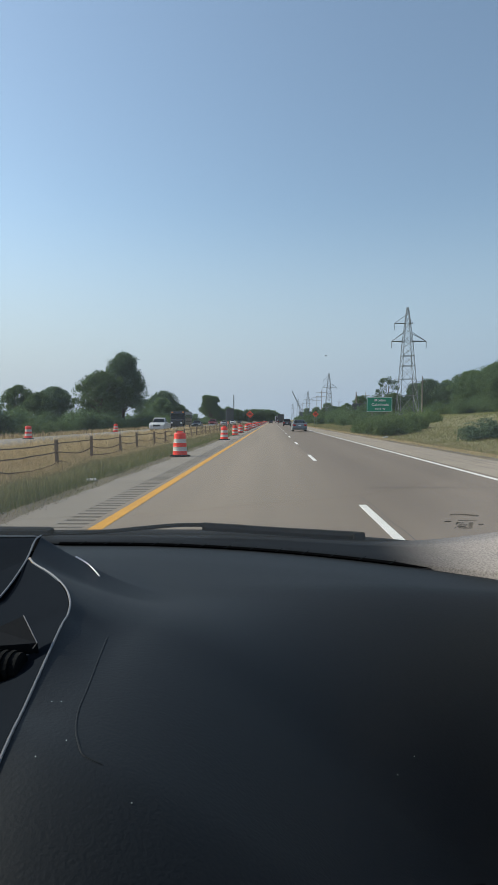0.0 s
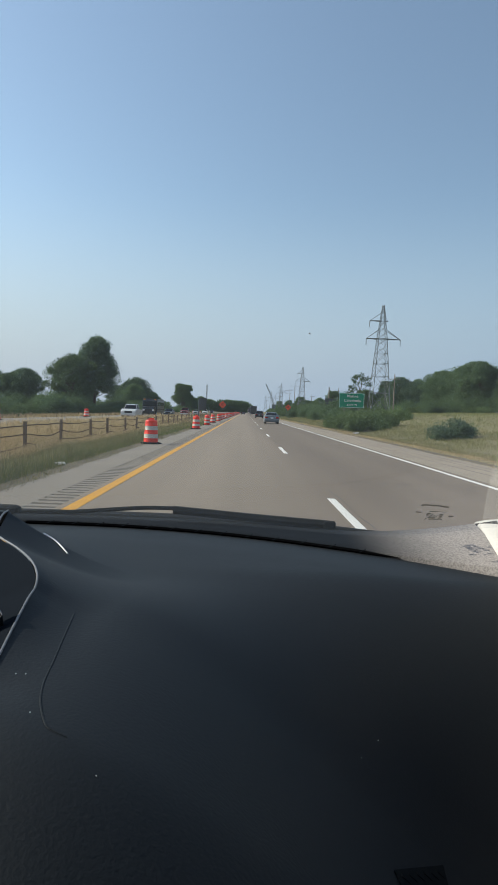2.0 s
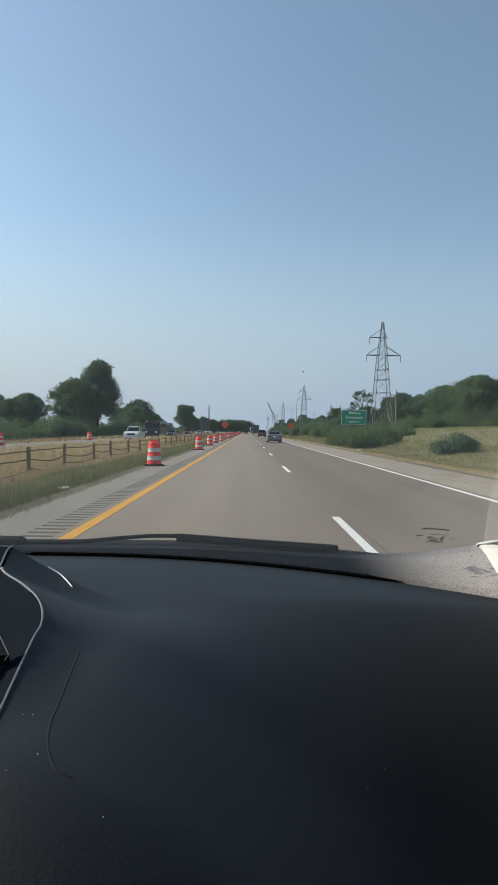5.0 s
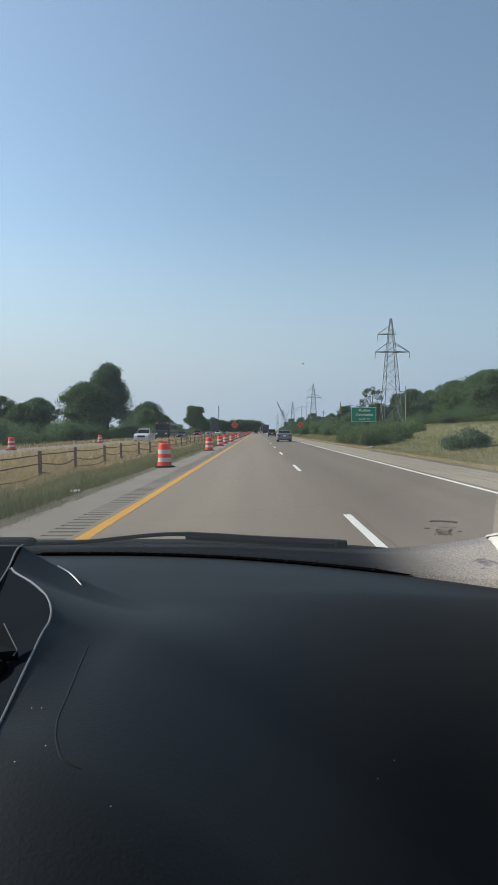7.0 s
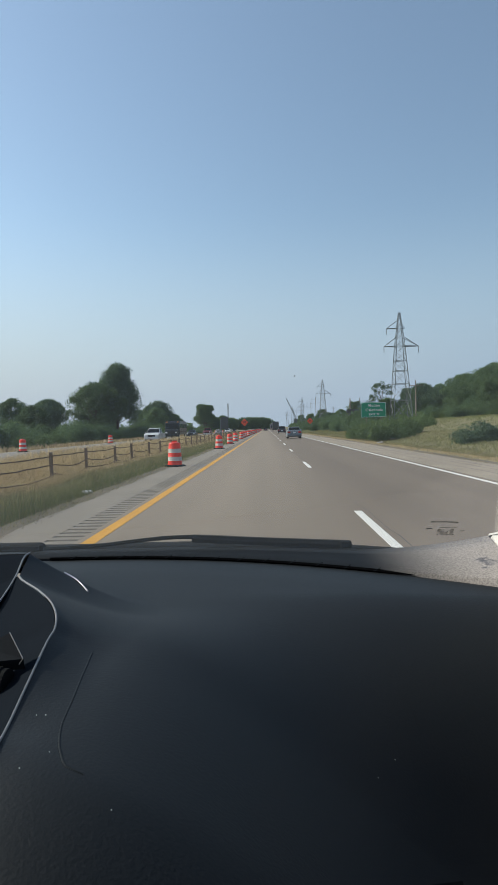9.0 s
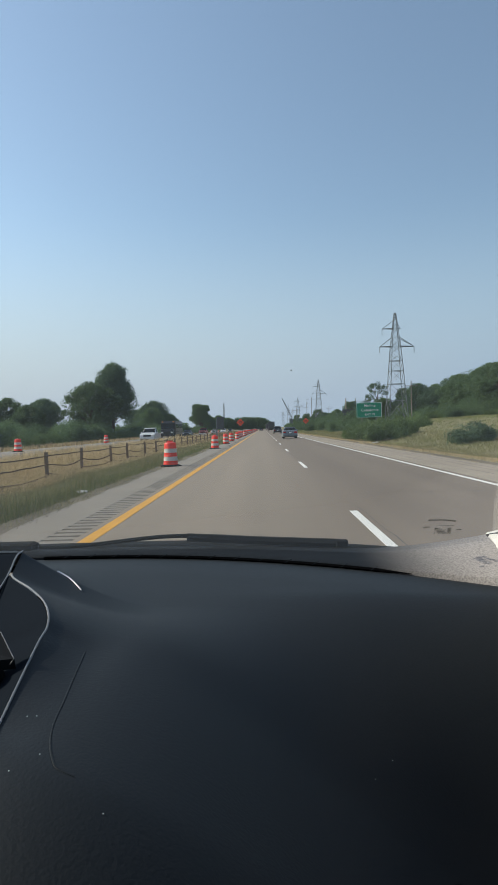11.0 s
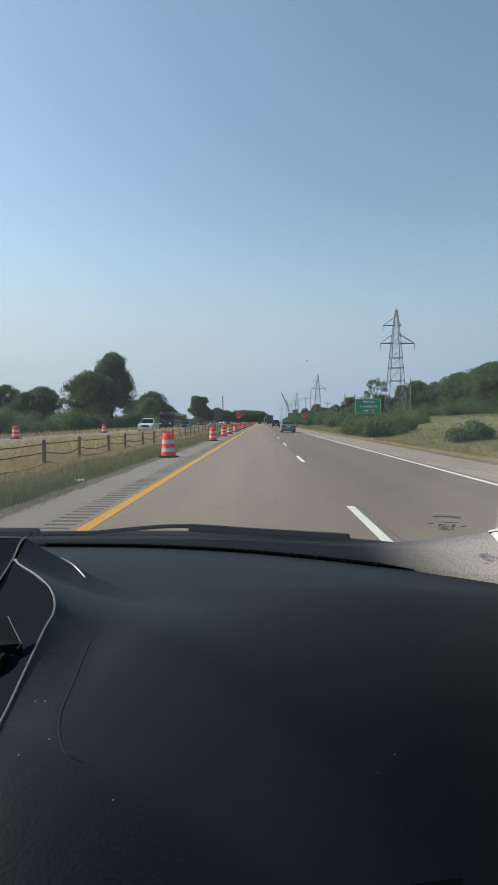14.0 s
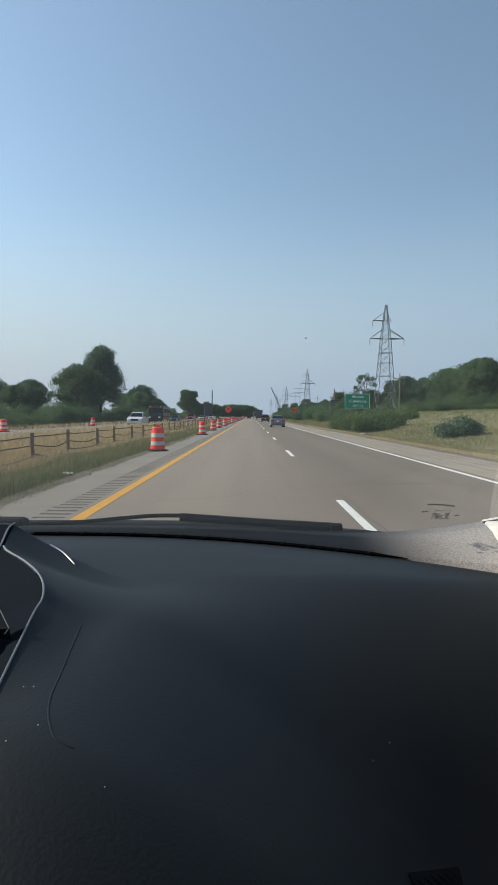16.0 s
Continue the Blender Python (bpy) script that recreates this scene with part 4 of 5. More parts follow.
def panel_sign(name, m, w, h, bottom, material, label, category, post_xs, border=True, post_mat="pole_wood"):
    e = empty(name, m, label, category)
    part("panel", box(-w / 2, w / 2, -0.03, 0.03, bottom, bottom + h, 0.02), material, e)
    for x in post_xs:
        part("post", box(x - 0.08, x + 0.08, 0.04, 0.18, -0.6, bottom + h * 0.85, 0.01), post_mat, e)
    if border:
        t = 0.05
        for x0, x1, z0, z1 in ((-w / 2 + t, w / 2 - t, bottom + t, bottom + 2 * t), (-w / 2 + t, w / 2 - t, bottom + h - 2 * t, bottom + h - t),
                               (-w / 2 + t, -w / 2 + 2 * t, bottom + 2 * t, bottom + h - 2 * t), (w / 2 - 2 * t, w / 2 - t, bottom + 2 * t, bottom + h - 2 * t)):
            part("border", box(x0, x1, -0.036, -0.031, z0, z1), "sign_white", e)
    return e


SIGN_X, SIGN_Y = 17.5, 105.5
gz = ground_z(SIGN_X)
exit_sign = panel_sign("exit_sign", pose(SIGN_X, SIGN_Y, gz), 4.15, 2.45, 2.72 - gz, "green_sign", "green exit guide sign with white lettering on wooden posts", "road sign", (-1.2, 1.2))
for text, size, dz in (("Moline", 0.62, 1.92), ("Caledonia", 0.62, 1.20), ("EXIT 72", 0.46, 0.46)):
    letters(text, size, 0.1, 2.72 - gz + dz, -0.035, "sign_white", exit_sign)
panel_sign("covered_sign", pose(17.2, 128, ground_z(17.2), 0, 0, -4), 2.6, 2.9, 1.3, "sign_back", "dark covered sign panel on a steel post", "road sign", (-1.15,), False, "steel")
panel_sign("median_sign", pose(-5.5, 84, -0.2), 0.95, 1.55, 1.6, "sign_back", "grey back of a road sign in the median", "road sign", (-0.5,), False, "steel")
panel_sign("logo_sign", pose(15.5, -128, ground_z(15.5)), 6.2, 2.6, 2.6, "blue_sign", "blue service sign with plain coloured panels", "road sign", (-2, 2))


def diamond_sign(m, label):
    e = empty("work_sign", m, label, "road sign", "orange work signs")
    bm = box(-0.61, 0.61, -0.015, 0.015, -0.61, 0.61, 0.0)
    bmesh.ops.bevel(bm, geom=[ed for ed in bm.edges if abs(ed.verts[0].co.y - ed.verts[1].co.y) > 0.02], offset=0.07, segments=3, affect="EDGES")
    bmesh.ops.transform(bm, matrix=pose(0, 0, 2.75, 0, 45, 0), verts=bm.verts)
    part("panel", bm, "orange_sign", e)
    for s in (-1, 1):
        part("post", rod((0.3 * s, 0.04, -0.3), (0.3 * s, 0.04, 3.0), 0.03), "steel", e)
    part("message_bar", box(-0.36, 0.36, -0.022, -0.017, 2.86, 2.96), "trim_black", e)
    part("message_bar", box(-0.40, 0.40, -0.022, -0.017, 2.62, 2.72), "trim_black", e)
    return e


diamond_sign(pose(-4.9, 142, 0), "orange diamond work sign in the median")
diamond_sign(pose(11.8, 175, 0.3), "orange diamond work sign on the verge")


# message board trailer that stands on the shoulder further back
trailer = empty("message_board_trailer", pose(-4.6, -424, -0.02, 0, 0, 0), "message board on an orange trailer, seen from its dark back", "trailer")
part("board", box(-2.0, 1.1, -0.12, 0.12, 1.95, 3.45, 0.03), "paint_black", trailer, "dark back of the message board")
part("solar_panel", box(-1.9, 0.2, -0.5, 0.5, 3.50, 3.56, 0.01), "car_glass", trailer)
for x in (-0.75, -0.35):
    part("mast", box(x - 0.09, x + 0.09, -0.09, 0.09, 0.55, 2.2, 0.01), "steel", trailer)
part("chassis_rail", box(-2.6, 0.9, -0.35, -0.25, 0.50, 0.60, 0.01), "orange", trailer)
part("chassis_rail", box(-2.6, 0.9, 0.25, 0.35, 0.50, 0.60, 0.01), "orange", trailer)
part("battery_box", box(-0.1, 0.5, -0.3, 0.3, 0.6, 0.95, 0.02), "orange", trailer)
for y in (-0.75, 0.75):
    w = part("wheel", rod((0.15, y - 0.1, 0.33), (0.15, y + 0.1, 0.33), 0.33, 0.33, 22), "tyre", trailer)
    part("rim", rod((0.15, y - 0.11, 0.33), (0.15, y + 0.11, 0.33), 0.19, 0.19, 14), "chrome", w)
    part("jack", box(-0.72, -0.64, y - 0.04, y + 0.04, 0.04, 0.75, 0.01), "steel", trailer)
    part("foot", box(-0.80, -0.56, y - 0.12, y + 0.12, 0.0, 0.04), "steel", trailer)
logo = bpy.data.objects["logo_sign"]
for x, material in ((-2.2, "sign_white"), (-0.6, "green_sign"), (1.0, "orange_sign")):
    part("logo_plate", box(x, x + 1.2, -0.045, -0.032, 2.9, 3.9, 0.004), material, logo)
part("heading_bar", box(-1.2, 1.2, -0.042, -0.032, 4.45, 4.7), "sign_white", logo)


# ---- power line ----
def lattice_tower(m):
    """A steel lattice tower with one short upper arm and a long lower arm, insulators hanging from their ends."""
    e = empty("lattice_tower", m, "galvanised steel lattice power line tower", "power tower", "lattice towers")
    H, W, TOP = 22.6, 15.6, 0.17
    def half(z):
        return 2.0 + (0.90 - 2.0) * z / W if z < W else 0.90 + (TOP - 0.90) * (z - W) / (H - W)
    for sx in (-1, 1):
        for sy in (-1, 1):
            bm = bmesh.new()
            bar((sx * half(-0.8), sy * half(-0.8), -0.8), (sx * half(W), sy * half(W), W), 0.07, bm)
            bar((sx * half(W), sy * half(W), W), (sx * half(H), sy * half(H), H), 0.06, bm)
            part("leg", bm, "steel", e)
    levels = [0, 4.4, 7.8, 10.5, 12.6, 14.2, 15.6, 16.9, 18.1, 19.3, 20.6, 21.7, 22.6]
    for za, zb in zip(levels, levels[1:]):
        a, b = half(za), half(zb)
        for k in range(4):
            u = ((-1, -1), (1, -1), (1, 1), (-1, 1))[k]
            w = ((1, -1), (1, 1), (-1, 1), (-1, -1))[k]
            bm = bmesh.new()
            bar((u[0] * a, u[1] * a, za), (w[0] * b, w[1] * b, zb), 0.034, bm)
            bar((w[0] * a, w[1] * a, za), (u[0] * b, u[1] * b, zb), 0.034, bm)
            if zb in (4.4, 7.8, 10.5, 12.6, 15.6, 19.3, 21.7):
                bar((u[0] * b, u[1] * b, zb), (w[0] * b, w[1] * b, zb), 0.05, bm)
            part("brace", bm, "steel", e)
    for z, lift, ends in ((15.6, 1.9, (-3.3, 3.9)), (19.3, 1.7, (-2.75,))):
        for x in ends:
            s = math.copysign(1, x)
            bm = bmesh.new()
            for sy in (-1, 1):
                bar((s * half(z), sy * half(z), z), (x, 0, z), 0.085, bm)
                bar((s * half(z + lift), sy * half(z + lift), z + lift), (x, 0, z), 0.06, bm)
            part("arm", bm, "steel", e)
            bm = bmesh.new()
            for k in range(9):
                lathe(((0.03, 0), (0.11, 0.03), (0.05, 0.12)), 8, bm, (x, 0, z - 0.2 - 0.14 * k))
            part("insulator", bm, "steel", e, "hanging string insulator")
    bm = bmesh.new()
    bar((0.3, 0, 19.3), (1.15, 0, 19.3), 0.085, bm)
    bar((0.3, 0, 20.6), (1.15, 0, 19.3), 0.05, bm)
    part("arm", bm, "steel", e)
    return e


TOWER_X = 28.0
tower_ys = [134.5 + 184 * i for i in range(5)] + [-49.5, -233.5, -417.5]
tower = lattice_tower(pose(TOWER_X, tower_ys[0], ground_z(TOWER_X) - 0.1, 0, 0, 3))
for y in tower_ys[1:]:
    copy_thing(tower, pose(TOWER_X, y, ground_z(TOWER_X) - 0.1, 0, 0, 3))
order = sorted(tower_ys)
for x, z in ((-3.3, 14.1), (3.9, 14.1), (-2.75, 17.8)):
    pts = []
    for a, b in zip(order, order[1:]):
        for k in range(12):
            t = k / 12
            pts.append((TOWER_X + x, a + (b - a) * t, ground_z(TOWER_X) - 0.1 + z - 3.2 * 4 * t * (1 - t)))
    tagged(part("power_line", tube(pts, 0.0035, 4), "steel"), "thin sagging overhead power line between the towers", "power line", "power lines")


def wood_pole(m, height, arms, name="utility_pole"):
    e = empty(name, m, "grey wooden utility pole with a crossarm", "utility pole", "utility poles")
    part("pole", rod((0, 0, -1), (0, 0, height), 0.19, 0.12, 10), "pole_wood", e)
    for z, w in arms:
        part("crossarm", box(-w, w, -0.07, 0.07, z - 0.08, z + 0.08, 0.01), "pole_wood", e)
        for s in (-1, 1):
            part("insulator", rod((s * (w - 0.1), 0, z + 0.08), (s * (w - 0.1), 0, z + 0.32), 0.06, 0.03), "steel", e)
    return e


pole = wood_pole(pose(40, 173, ground_z(40)), 10.6, ((9.2, 1.6),))
for i in range(1, 7):
    copy_thing(pole, pose(40 - 1.2 * i, 173 + 95 * i, ground_z(38)))
for i in range(1, 5):
    copy_thing(pole, pose(40, 173 - 110 * i, ground_z(40)))
tall = wood_pole(pose(36, 520, ground_z(36)), 19, ((17.6, 3.6), (15, 3.6)), "transmission_pole")
for y in (430, 610, 700):
    copy_thing(tall, pose(33 + 0.0 * y, y, ground_z(33)))
wood_pole(pose(19.5, 150, ground_z(19.5)), 7.0, (), "utility_pole")
h_pole = wood_pole(pose(24, -385, ground_z(24)), 16.5, ((15.4, 2.3), (13, 2.8)), "transmission_pole")

# far crane boom and mast
crane = empty("crane", pose(24, 620, ground_z(24)), "far crane with a raised lattice boom", "crane")
bm = bmesh.new()
for s in (-0.7, 0.7):
    bar((4, s, 8), (-4.5, s, 27), 0.12, bm)
    bar((5, s, 9), (-4.5, s, 28), 0.12, bm)
for k in range(9):
    t, u = k / 9, (k + 1) / 9
    bar((4 - 8.5 * t, 0, 8 + 19 * t), (5 - 9.5 * u, 0, 9 + 19 * u), 0.18, bm)
part("boom", bm, "steel", crane)
part("cab", box(2, 9, -2, 2, 0, 8, 0.5), "steel", crane)
mast = empty("radio_mast", pose(-37, 620, 0), "far thin radio mast above the trees", "mast")
bm = bmesh.new()
bar((-0.5, 0, 0), (-0.3, 0, 26), 0.22, bm)
bar((0.5, 0, 0), (0.3, 0, 26), 0.22, bm)
for k in range(13):
    bar((-0.5, 0, 2 * k), (0.5, 0, 2 * k + 2), 0.1, bm)
part("lattice", bm, "steel", mast)


# ---- vehicles ----
def loft_body(outline, width, bm=None, inset=0.0):
    """A closed side outline (y, z) swept across the width, with tucked sides."""
    bm = bm or bmesh.new()
    cols = []
    for x, k in ((-width / 2, 0.96), (-width / 2 + 0.10, 1.0), (width / 2 - 0.10, 1.0), (width / 2, 0.96)):
        mid_y = sum(p[0] for p in outline) / len(outline)
        mid_z = sum(p[1] for p in outline) / len(outline)
        cols.append([bm.verts.new((x, mid_y + (p[0] - mid_y) * k, mid_z + (p[1] - mid_z) * k)) for p in outline])
    n = len(outline)
    for a, b in zip(cols, cols[1:]):
        for i in range(n):
            bm.faces.new((a[i], a[(i + 1) % n], b[(i + 1) % n], b[i]))
    bm.faces.new(cols[0][::-1])
    bm.faces.new(cols[-1])
    bmesh.ops.recalc_face_normals(bm, faces=bm.faces)
    return bm


def cabin(low, high, y_low, y_high, w_low, w_high, bm=None):
    bm = bm or bmesh.new()
    v = [bm.verts.new(p) for p in ((-w_low, y_low[0], low), (w_low, y_low[0], low), (w_low, y_low[1], low), (-w_low, y_low[1], low),
                                   (-w_high, y_high[0], high), (w_high, y_high[0], high), (w_high, y_high[1], high), (-w_high, y_high[1], high))]
    for f in ((3, 2, 1, 0), (4, 5, 6, 7), (0, 1, 5, 4), (1, 2, 6, 5), (2, 3, 7, 6), (3, 0, 4, 7)):
        bm.faces.new([v[k] for k in f])
    bmesh.ops.bevel(bm, geom=list(bm.edges), offset=0.05, segments=2, affect="EDGES")
    return bm


def wheels(e, ys, half, r):
    for y in ys:
        for s in (-1, 1):
            w = part("wheel", rod((s * (half - 0.22), y, r), (s * half, y, r), r, r, 20), "tyre", e)
            part("rim", rod((s * (half - 0.02), y, r), (s * (half + 0.012), y, r), r * 0.62, r * 0.55, 14), "chrome", w)


def make_car(name, m, paint, label, kind="sedan", group=""):
    """A road vehicle whose tail is at -y: body, glasshouse, windows, lamps, bumpers, plate, wheels."""
    e = empty(name, m, label, "car" if kind == "sedan" else kind, group)
    if kind == "sedan":
        L, W, belt, roof, r = 4.7, 1.82, 0.98, 1.46, 0.33
        out = ((-2.35, 0.32), (-2.33, 0.72), (-2.22, 1.02), (-1.70, 1.06), (0.9, 1.00), (2.0, 0.86), (2.30, 0.68), (2.35, 0.32), (1.9, 0.22), (-2.0, 0.22))
        cab = ((-1.75, 1.05), (-0.95, 0.25))
    elif kind == "van":
        L, W, belt, roof, r = 4.9, 1.96, 1.02, 1.76, 0.35
        out = ((-2.45, 0.36), (-2.45, 0.95), (-2.38, 1.10), (-1.7, 1.12), (1.0, 1.08), (2.1, 0.95), (2.4, 0.72), (2.45, 0.36), (2.0, 0.25), (-2.1, 0.25))
        cab = ((-2.38, 1.25), (-2.05, 0.45))
    else:
        L, W, belt, roof, r = 5.6, 2.02, 1.12, 1.88, 0.39
        out = ((-2.8, 0.55), (-2.8, 1.14), (-2.7, 1.17), (-0.7, 1.17), (1.2, 1.17), (2.5, 1.10), (2.78, 0.95), (2.8, 0.45), (2.2, 0.36), (-2.2, 0.42))
        cab = ((-0.85, 1.3), (-0.55, 0.55))
    part("body", loft_body(out, W), paint, e)
    part("glasshouse", cabin(belt, roof, cab[0], cab[1], W / 2 - 0.10, W / 2 - 0.30), paint, e)
    (y0, y1), (t0, t1) = cab
    for ya, yb, s in ((y0, t0, -1), (y1, t1, 1)):
        bm = bmesh.new()
        q = []
        for k, w in ((0.16, W / 2 - 0.19), (0.84, W / 2 - 0.32)):
            for x in (-w, w):
                q.append(bm.verts.new((x, ya + (yb - ya) * k + 0.018 * s, belt + (roof - belt) * k + 0.012)))
        bm.faces.new((q[0], q[1], q[3], q[2]))
        bmesh.ops.solidify(bm, geom=bm.faces[:], thickness=0.008)
        part("rear_window" if s < 0 else "front_window", bm, "car_glass", e)
    for s in (-1, 1):
        bm = bmesh.new()
        q = [bm.verts.new(p) for p in ((s * (W / 2 - 0.105), y0 + 0.3, belt + 0.08), (s * (W / 2 - 0.105), y1 - 0.3, belt + 0.08),
                                       (s * (W / 2 - 0.265), t1 - 0.05, roof - 0.08), (s * (W / 2 - 0.265), t0 + 0.1, roof - 0.08))]
        bm.faces.new(q)
        bmesh.ops.solidify(bm, geom=bm.faces[:], thickness=0.008)
        part("side_window", bm, "car_glass", e)
        part("tail_lamp", box(min(s * (W / 2 - 0.42), s * (W / 2 - 0.06)), max(s * (W / 2 - 0.42), s * (W / 2 - 0.06)), -L / 2 - 0.02, -L / 2 + 0.14, belt - 0.28, belt - 0.10, 0.03), "tail", e)
        part("headlamp", box(min(s * (W / 2 - 0.45), s * (W / 2 - 0.07)), max(s * (W / 2 - 0.45), s * (W / 2 - 0.07)), L / 2 - 0.22, L / 2 + 0.01, belt - 0.34, belt - 0.18, 0.03), "lamp", e)
        part("mirror", box(min(s * W / 2, s * (W / 2 + 0.18)), max(s * W / 2, s * (W / 2 + 0.18)), y1 - 0.45, y1 - 0.33, belt + 0.02, belt + 0.16, 0.03), paint, e)
    part("rear_bumper", box(-W / 2 + 0.04, W / 2 - 0.04, -L / 2 - 0.06, -L / 2 + 0.1, 0.36, 0.58, 0.04), paint if kind == "sedan" else "trim_black", e)
    part("front_bumper", box(-W / 2 + 0.04, W / 2 - 0.04, L / 2 - 0.1, L / 2 + 0.06, 0.36, 0.56, 0.04), paint if kind == "sedan" else "chrome", e)
    part("grille", box(-0.5, 0.5, L / 2 - 0.06, L / 2 + 0.03, belt - 0.42, belt - 0.16, 0.02), "trim_black", e)
    part("number_plate", box(-0.16, 0.16, -L / 2 - 0.075, -L / 2 - 0.02, 0.66, 0.82), "plate", e)
    wheels(e, (-L / 2 + 0.95, L / 2 - 0.9), W / 2 - 0.02, r)
    return e


def make_truck(name, m, paint, label, box_h=3.9, box_l=9.0):
    """A box truck whose tail is at -y."""
    e = empty(name, m, label, "truck")
    part("cargo_box", box(-1.27, 1.27, -box_l, 0, 1.15, box_h, 0.04), paint, e)
    part("rear_door", box(-1.18, 1.18, -box_l - 0.03, -box_l - 0.005, 1.25, box_h - 0.1, 0.01), "sign_back", e)
    part("cab", loft_body(((0.3, 0.6), (0.3, 3.5), (1.0, 3.6), (1.7, 2.6), (1.9, 1.9), (3.2, 1.75), (3.4, 0.6)), 2.4), paint, e)
    part("windscreen", box(-1.0, 1.0, 1.68, 1.80, 1.95, 2.65, 0.03, None, None), "car_glass", e)
    part("grille", box(-0.6, 0.6, 3.35, 3.46, 0.9, 1.65, 0.03), "chrome", e)
    part("chassis", box(-0.5, 0.5, -box_l + 0.2, 3.2, 0.7, 1.1), "trim_black", e)
    part("rear_bumper", box(-1.2, 1.2, -box_l - 0.05, -box_l + 0.05, 0.55, 0.7), "trim_black", e)
    for s in (-1, 1):
        part("tail_lamp", box(min(s * 0.9, s * 1.2), max(s * 0.9, s * 1.2), -box_l - 0.06, -box_l - 0.02, 0.95, 1.1), "tail", e)
        part("headlamp", box(min(s * 0.75, s * 1.1), max(s * 0.75, s * 1.1), 3.3, 3.45, 1.0, 1.3, 0.03), "lamp", e)
    wheels(e, (-box_l + 1.2, -box_l + 2.4, 2.5), 1.25, 0.5)
    return e


def make_bus(m, paint, label, roof_paint):
    """A long-nosed school bus whose tail is at -y."""
    e = empty("bus", m, label, "bus")
    part("body", box(-1.22, 1.22, -8.2, 1.2, 0.75, 2.75, 0.12), paint, e)
    part("roof", loft_body(((-8.1, 2.70), (-8.0, 3.0), (0.9, 3.0), (1.15, 2.70)), 2.36), roof_paint, e)
    part("hood", loft_body(((1.0, 0.7), (1.0, 1.75), (2.4, 1.6), (2.6, 1.3), (2.6, 0.7)), 2.0), paint, e)
    part("windscreen", box(-1.08, 1.08, 1.17, 1.23, 1.75, 2.6, 0.02), "car_glass", e)
    part("grille", box(-0.5, 0.5, 2.58, 2.64, 0.85, 1.4, 0.02), "trim_black", e)
    part("bumper", box(-1.15, 1.15, 2.6, 2.75, 0.5, 0.75, 0.03), "trim_black", e)
    for s in (-1, 1):
        part("headlamp", box(min(s * 0.62, s * 0.95), max(s * 0.62, s * 0.95), 2.56, 2.64, 1.0, 1.25, 0.03), "lamp", e)
        part("warning_lamp", box(min(s * 0.75, s * 1.05), max(s * 0.75, s * 1.05), 1.14, 1.22, 2.78, 2.95, 0.02), "amber", e)
        part("rub_rail", box(min(s * 1.215, s * 1.24), max(s * 1.215, s * 1.24), -8.1, 1.1, 1.25, 1.33), "trim_black", e)
        for k in range(11):
            y0 = -7.9 + 0.8 * k
            part("side_window", box(min(s * 1.21, s * 1.228), max(s * 1.21, s * 1.228), y0, y0 + 0.68, 1.85, 2.5, 0.01), "car_glass", e)
    wheels(e, (-6.0, 1.7), 1.2, 0.5)
    return e


make_car("sedan", pose(3.42, 82.0, 0, 0, 0, 0), "paint_blue_grey", "blue-grey sedan ahead on the outer lane", "sedan")
make_car("minivan", pose(3.6, 156, 0), "paint_charcoal", "dark grey minivan further ahead on the outer lane", "van")
make_truck("box_truck", pose(3.6, 268, 0), "paint_charcoal", "dark box truck far ahead on the outer lane")
make_truck("box_truck", pose(3.4, 420, 0), "paint_white", "white box truck far ahead on the outer lane", 4.0, 14.0)
make_car("sedan", pose(-0.6, 300, 0), "paint_black", "black car far ahead on the inner lane", "sedan")
ON = -0.10
make_car("pickup", pose(-15.4, 88, ON, 0, 0, 180), "paint_white", "white pickup truck on the opposite carriageway", "pickup")
make_bus(pose(-15.6, 107, ON, 0, 0, 180), "paint_black", "dark bus on the opposite carriageway", "paint_black")
make_bus(pose(-15.6, -70, ON, 0, 0, 180), "paint_bus_yellow", "yellow school bus with a white roof on the opposite carriageway", "paint_white")
make_bus(pose(-15.6, -165, ON, 0, 0, 180), "paint_bus_yellow", "yellow school bus with a white roof on the opposite carriageway", "paint_white")
make_truck("box_truck", pose(-15.5, -40, ON, 0, 0, 180), "paint_white", "white semi truck with a long trailer on the opposite carriageway", 4.1, 15.0)
make_car("pickup", pose(-15.4, -395, ON, 0, 0, 180), "paint_red", "red pickup truck on the opposite carriageway", "pickup")
make_car("sedan", pose(-15.2, 130, ON, 0, 0, 180), "paint_charcoal", "dark sedan on the opposite carriageway", "sedan")
make_car("pickup", pose(-15.2, 165, ON, 0, 0, 180), "paint_red", "dark red pickup truck on the opposite carriageway", "pickup")
make_car("sedan", pose(-15.4, 205, ON, 0, 0, 180), "paint_silver", "silver sedan on the opposite carriageway", "sedan")
make_car("minivan", pose(-15.2, 248, ON, 0, 0, 180), "paint_white", "white van on the opposite carriageway", "van")
make_car("sedan", pose(-15.2, 300, ON, 0, 0, 180), "paint_black", "black car on the opposite carriageway", "sedan")


